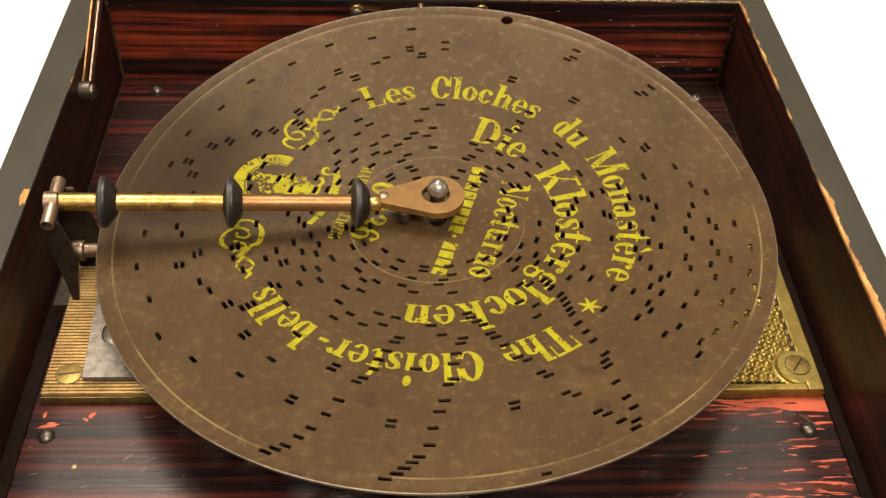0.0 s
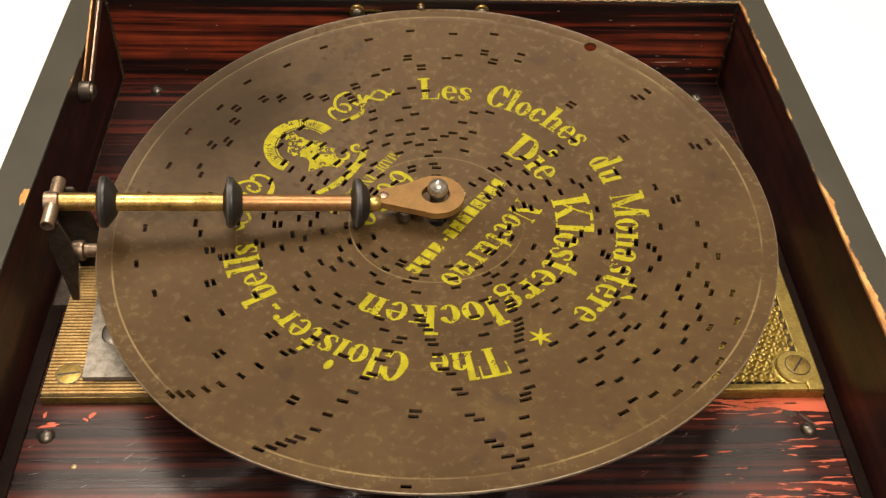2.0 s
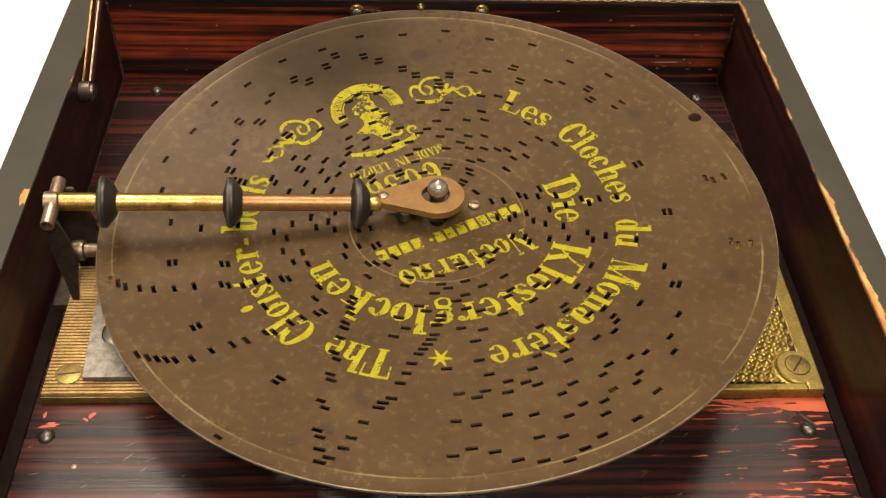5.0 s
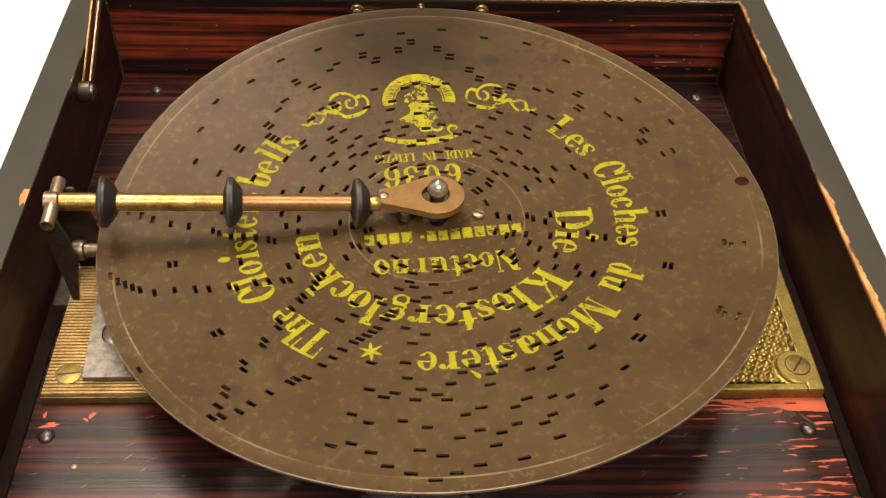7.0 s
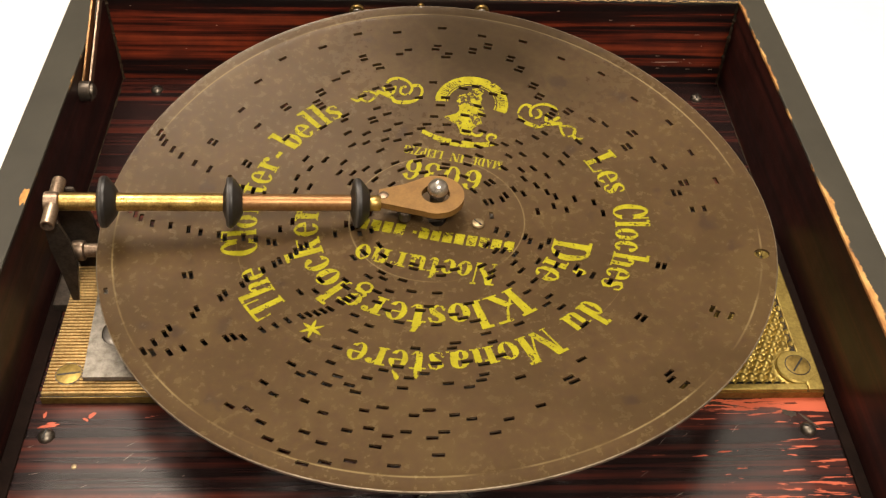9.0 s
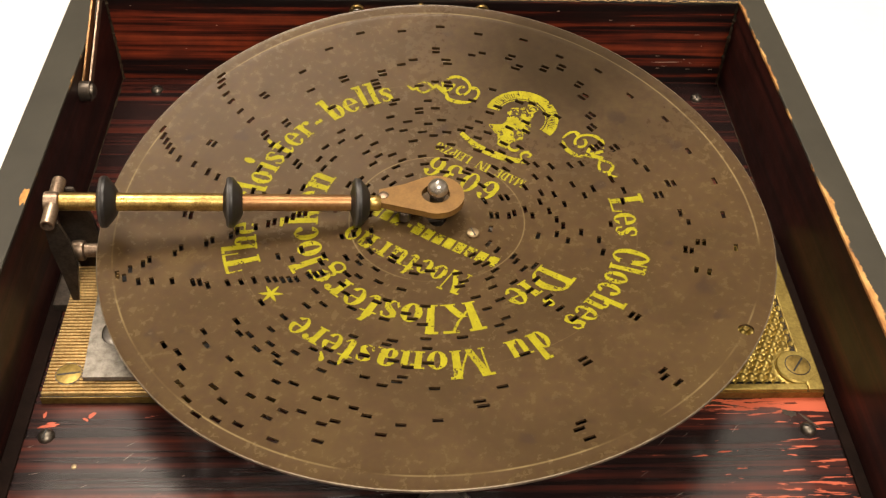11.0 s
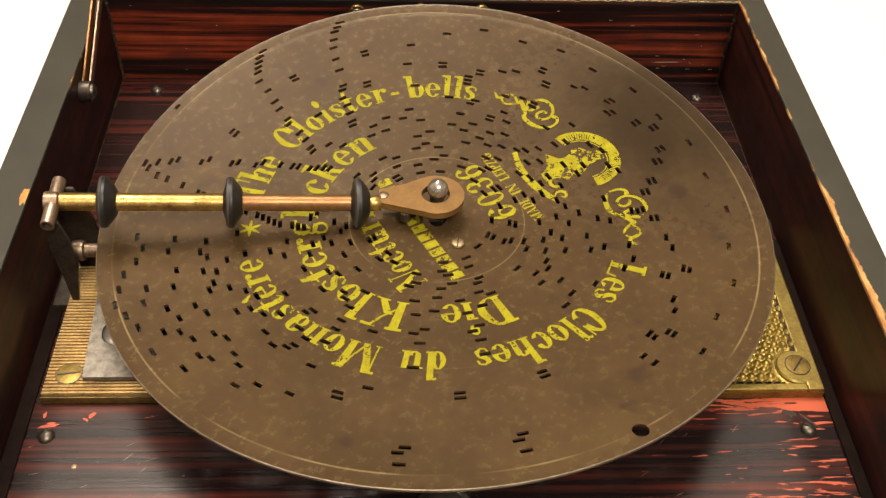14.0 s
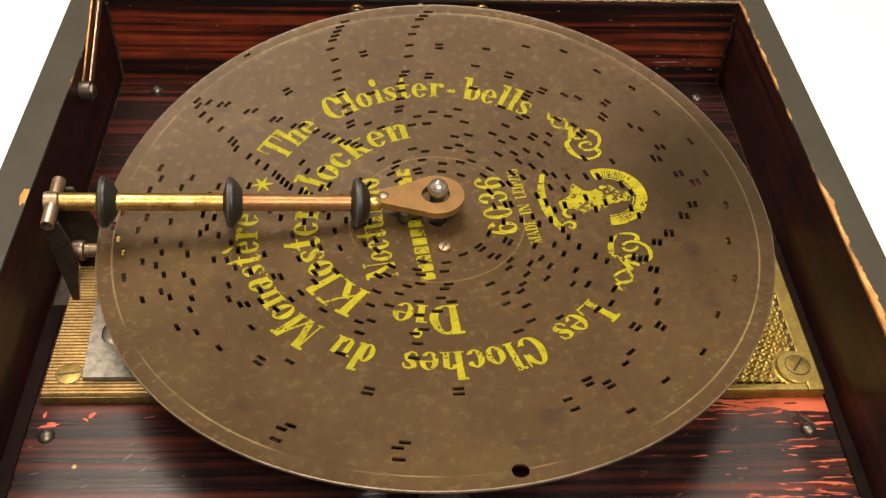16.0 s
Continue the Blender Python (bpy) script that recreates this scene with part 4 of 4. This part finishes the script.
    if ch == "3":
        return ((loop(0.02, 0.46, 0.34, CAP, 0.14, 0.045) | loop(0, 0.50, 0, 0.42, 0.14, 0.045)) & ~rect(0, 0.20, 0.20, 0.55)) | oval(0.09, 0.18, 0.07, 0.07) | oval(0.10, 0.58, 0.06, 0.06)
    return rect(0, 0.3, 0, XH)


glyph_store = {}


def glyph(ch):
    """The letter as a table of samples: rows from -0.3 to 1.0 em, and its width in em."""
    if ch not in glyph_store:
        m = draw_letter(ch)
        cols = np.nonzero(m.any(0))[0]
        glyph_store[ch] = m[:, cols[0]:cols[-1] + 1], (cols[-1] + 1 - cols[0]) / RES
    return glyph_store[ch]


def word_mask(text, u, v, length, cap_height, x_height, gap=0.045):
    """Mask of a word of the given length, where (u, v) are the ways along and above the line."""
    parts = [glyph(c) for c in text]
    total = sum(w for _, w in parts) + gap * (len(parts) - 1)
    k = total / length
    em = np.where(v < x_height, v * 0.545 / x_height, 0.545 + (v - x_height) * (0.73 - 0.545) / (cap_height - x_height))
    row = ((em + 0.3) * RES).astype(int)
    mask = np.zeros(u.shape, bool)
    at = 0.0
    for (g, w), c in zip(parts, text):
        col = np.floor((u * k - at) * RES).astype(int)
        ok = (col >= 0) & (col < g.shape[1]) & (row >= 0) & (row < g.shape[0])
        mask[ok] |= g[row[ok], col[ok]]
        at += w + gap
    return mask


def arc_word(text, a0, a1, base, cap, xh):
    """A word on a ring: from the angle a0 clockwise to a1 (degrees)."""
    mid = base + xh / 2
    span = radians((a0 - a1) % 360)
    u = ((radians(a0) - PA) % (2 * math.pi)) * mid
    return word_mask(text, np.where(u < span * mid * 1.02, u, 9.0), PR - base, span * mid, cap, xh)


UPA = radians(341.5)
LU = PX * math.sin(UPA) - PY * math.cos(UPA)          # along straight lines of text
LV = PX * math.cos(UPA) + PY * math.sin(UPA)          # above them
FRE, OUT, INN = (0.541, 0.104, 0.064), (0.545, 0.104, 0.064), (0.362, 0.114, 0.070)
paint("title", arc_word("Les", 113.2, 95.6, *FRE) | arc_word("Cloches", 90.0, 52.2, *FRE) | arc_word("du", 44.3, 32.2, *FRE) | arc_word("Monast\u00e8re", 27.0, 330.0, *FRE), "yellow French title lettering", 0.30)
paint("title", arc_word("Die", 70.5, 43.5, *INN) | arc_word("Klosterglocken", 30.0, 254.5, *INN), "yellow German title lettering", 0.28)
paint("title", arc_word("The", 304.8, 285.6, *OUT) | arc_word("Cloister", 280.0, 238.6, *OUT) | arc_word("-", 237.6, 234.8, *OUT) | arc_word("bells", 232.4, 208.6, *OUT), "yellow English title lettering", 0.28)
paint("genre", word_mask("Nocturno", LU + 0.220, LV - 0.163 + 0.25 * (LU + 0.01) ** 2, 0.425, 0.092, 0.060), "yellow Nocturno lettering", 0.30)
paint("origin", word_mask("MADE", LU + 0.156, LV + 0.293, 0.100, 0.036, 0.026) | word_mask("IN", LU + 0.030, LV + 0.293, 0.045, 0.036, 0.026)
      | word_mask("LEIPZIG", LU - 0.040, LV + 0.293, 0.132, 0.036, 0.026), "small yellow origin lettering", 0.22)
paint("number", word_mask("6036", LU + 0.100, LV + 0.235, 0.25, 0.090, 0.066, 0.12), "tall yellow number", 0.25)
bars = np.zeros((GRID, GRID), bool)                   # the name below the title: plain bars
for i in range(13):
    a = -0.250 + i * 0.0373
    wide = 0.012 if i == 8 else 0.029
    high = (0.066, 0.078) if i == 8 else (0.048, 0.092)
    bars |= (LU > a) & (LU < a + wide) & (LV > high[0]) & (LV < high[1])
paint("name_bar", bars, "row of small yellow bars", 0.36)


def polar(r, a):
    return r * math.cos(radians(a)), r * math.sin(radians(a))


def stroke(points, widths):
    """Mask of a brush line through points with changing width."""
    mask = np.zeros((GRID, GRID), bool)
    for ((x0, y0), w0), ((x1, y1), w1) in zip(zip(points, widths), zip(points[1:], widths[1:])):
        steps = max(2, int(math.hypot(x1 - x0, y1 - y0) / 0.002))
        for t in np.linspace(0, 1, steps):
            x, y, w = x0 + (x1 - x0) * t, y0 + (y1 - y0) * t, w0 + (w1 - w0) * t
            i, j, n = int((x + 0.70) / TILE), int((y + 0.70) / TILE), int(w / TILE) + 2
            win = (slice(max(j - n, 0), j + n), slice(max(i - n, 0), i + n))
            mask[win] |= (PX[win] - x) ** 2 + (PY[win] - y) ** 2 < w * w
    return mask


def scroll(r, a, size, turn0, sweep, w, flip=1.0):
    """A leaf scroll: a spiral that thickens in the middle, about a centre on the disc."""
    cx, cy = polar(r, a)
    pts, wid = [], []
    for t in np.linspace(0, 1, 44):
        rad = size * (1.0 - 0.80 * t)
        th = radians(a + flip * (turn0 + sweep * t))
        pts.append((cx + rad * math.cos(th), cy + rad * math.sin(th)))
        wid.append(w * (0.45 + 0.75 * math.sin(math.pi * min(1, t * 1.15)) ** 2))
    return stroke(pts, wid)


def flourish(a, flip, rows):
    """A smooth line of the ornament; rows are (radius, degrees towards the tail, half width)."""
    t = np.linspace(0, len(rows) - 1, 8 * len(rows))
    knots = np.arange(len(rows))
    cols = [np.interp(t, knots, c) for c in zip(*rows)]
    soft = [np.convolve(np.pad(c, 4, mode="edge"), np.ones(9) / 9, "valid") for c in cols]
    return stroke([polar(r, a - flip * d) for r, d in zip(soft[0], soft[1])], list(soft[2]))


def ornament(a, flip):
    """One scroll ornament of acanthus curls; flip says which way its tail points."""
    m = flourish(a, flip, ((0.604, -2.6, 0.0085), (0.608, -4.0, 0.005), (0.590, -5.2, 0.0045), (0.556, -4.9, 0.0045), (0.532, -2.1, 0.006), (0.528, 1.2, 0.0095), (0.538, 5.4, 0.008), (0.565, 5.6, 0.004)))
    m |= flourish(a, flip, ((0.628, 6.2, 0.004), (0.650, 3.8, 0.0075), (0.645, 0.5, 0.006), (0.614, -1.9, 0.005), (0.584, -1.9, 0.0045), (0.562, 0.0, 0.005), (0.572, 2.4, 0.005), (0.600, 1.9, 0.0045), (0.604, 0.2, 0.007)))
    m |= flourish(a, flip, ((0.612, 3.4, 0.006), (0.580, 4.6, 0.005), (0.572, 6.2, 0.006), (0.622, 7.2, 0.0065)))
    m |= flourish(a, flip, ((0.558, 5.5, 0.005), (0.579, 7.3, 0.009), (0.604, 9.4, 0.006)))
    m |= flourish(a, flip, ((0.604, 8.8, 0.007), (0.574, 11.6, 0.0045), (0.564, 14.3, 0.004), (0.590, 16.0, 0.0045), (0.617, 14.2, 0.004), (0.614, 12.0, 0.0045), (0.594, 10.4, 0.005)))
    return m | flourish(a, flip, ((0.608, 14.2, 0.004), (0.580, 16.9, 0.006), (0.606, 18.6, 0.003)))


paint("ornament", ornament(139.8, 1.0), "yellow scroll ornament", 0.34)
paint("ornament", ornament(184.2, -1.0), "yellow scroll ornament", 0.34)
star = np.zeros((GRID, GRID), bool)
sx, sy = polar(0.563, 317.0)
sa, sr = np.arctan2(PY - sy, PX - sx), np.hypot(PX - sx, PY - sy)
ph = np.abs(((sa * 6 / (2 * math.pi) + 0.3) % 1) - 0.5) * 2
paint("star", sr < 0.0105 + 0.025 * ph ** 1.7, "small yellow six-pointed star", 0.25)

ex, ey = polar(1, 161.5)                              # emblem: a horseshoe band, a rounded figure shape and a ribbon
EV, EU = PX * ex + PY * ey, PX * ey - PY * ex
er, ea = np.hypot(EU, EV - 0.540), np.degrees(np.arctan2(EU, EV - 0.540))
band = (er > 0.080) & (er < 0.124) & (abs(ea) < 101)
band &= ~((er > 0.090) & (er < 0.114) & (abs(ea) > 42) & (abs(ea) < 84) & (((ea * 0.23) % 1) < 0.34)) & ~((abs(er - 0.086) < 0.0022) & (abs(ea) > 12))
wide = np.interp(EV.ravel(), [0.385, 0.425, 0.450, 0.475, 0.52, 0.565, 0.580, 0.605, 0.613], [0.018, 0.024, 0.066, 0.042, 0.046, 0.038, 0.022, 0.020, 0.0]).reshape(EV.shape)
body = (abs(EU + 0.010 * np.sin(EV * 60)) < wide) & (EV > 0.385) & (EV < 0.613)
body &= flake > 0.40
bow = 0.326 + 0.55 * (EU + 0.01) ** 2 * 4
ribbon = (EV > bow) & (EV < bow + 0.031 - 0.10 * abs(EU)) & (abs(EU + 0.01) < 0.122) & (((EU * 21) % 1 > 0.10) | (flake > 0.55))
emblem = band | body | ribbon
emblem |= scroll(0.412, 154.5, 0.028, 40, 340, 0.0050) | scroll(0.408, 147.0, 0.024, 190, -330, 0.0050)
paint("emblem", emblem, "yellow printed emblem of plain shapes", 0.33)


# ---- what moves: the disc turns clockwise about its spindle, a little over nine degrees a second ----
SEAT = pose(0.0027 * S, -0.0205 * S, Z0 - 0.0795 * S, 1.003, -1.805, 0)


def disc_turn(t):
    return 0.175 - 9.6033 * t + 0.0076 * t * t - 0.0003 * t ** 3


def rocking(mid, t):
    """Pose of the sector about the angle mid (radians) on the disc: low along the arm, high before and behind it."""
    way = mid + radians(disc_turn(t))
    rise_out = 0.97 * (-0.0412 * math.cos(2 * way) - 0.0104 * math.sin(2 * way))
    lean = 0.85 * 2 * (0.0412 * math.sin(2 * way) - 0.0104 * math.cos(2 * way))
    out, along_rim = Vector((math.cos(mid), math.sin(mid), 0)), Vector((-math.sin(mid), math.cos(mid), 0))
    axis_v = out * lean - along_rim * rise_out
    pivot = Matrix.Translation((out * 0.12 + Vector((0, 0, 0.045))) * S)
    return pivot @ Matrix.Rotation(axis_v.length, 4, axis_v.normalized()) @ pivot.inverted()


def motions():
    walk(music_disc, [(i * 0.5, SEAT @ pose(0, 0, 0, 0, 0, disc_turn(i * 0.5))) for i in range(33)])
    for n, sector in enumerate(sectors):
        walk(sector, [(i * 0.5, rocking((n + 0.5) * 2 * math.pi / SECTORS, i * 0.5)) for i in range(33)])


motions()
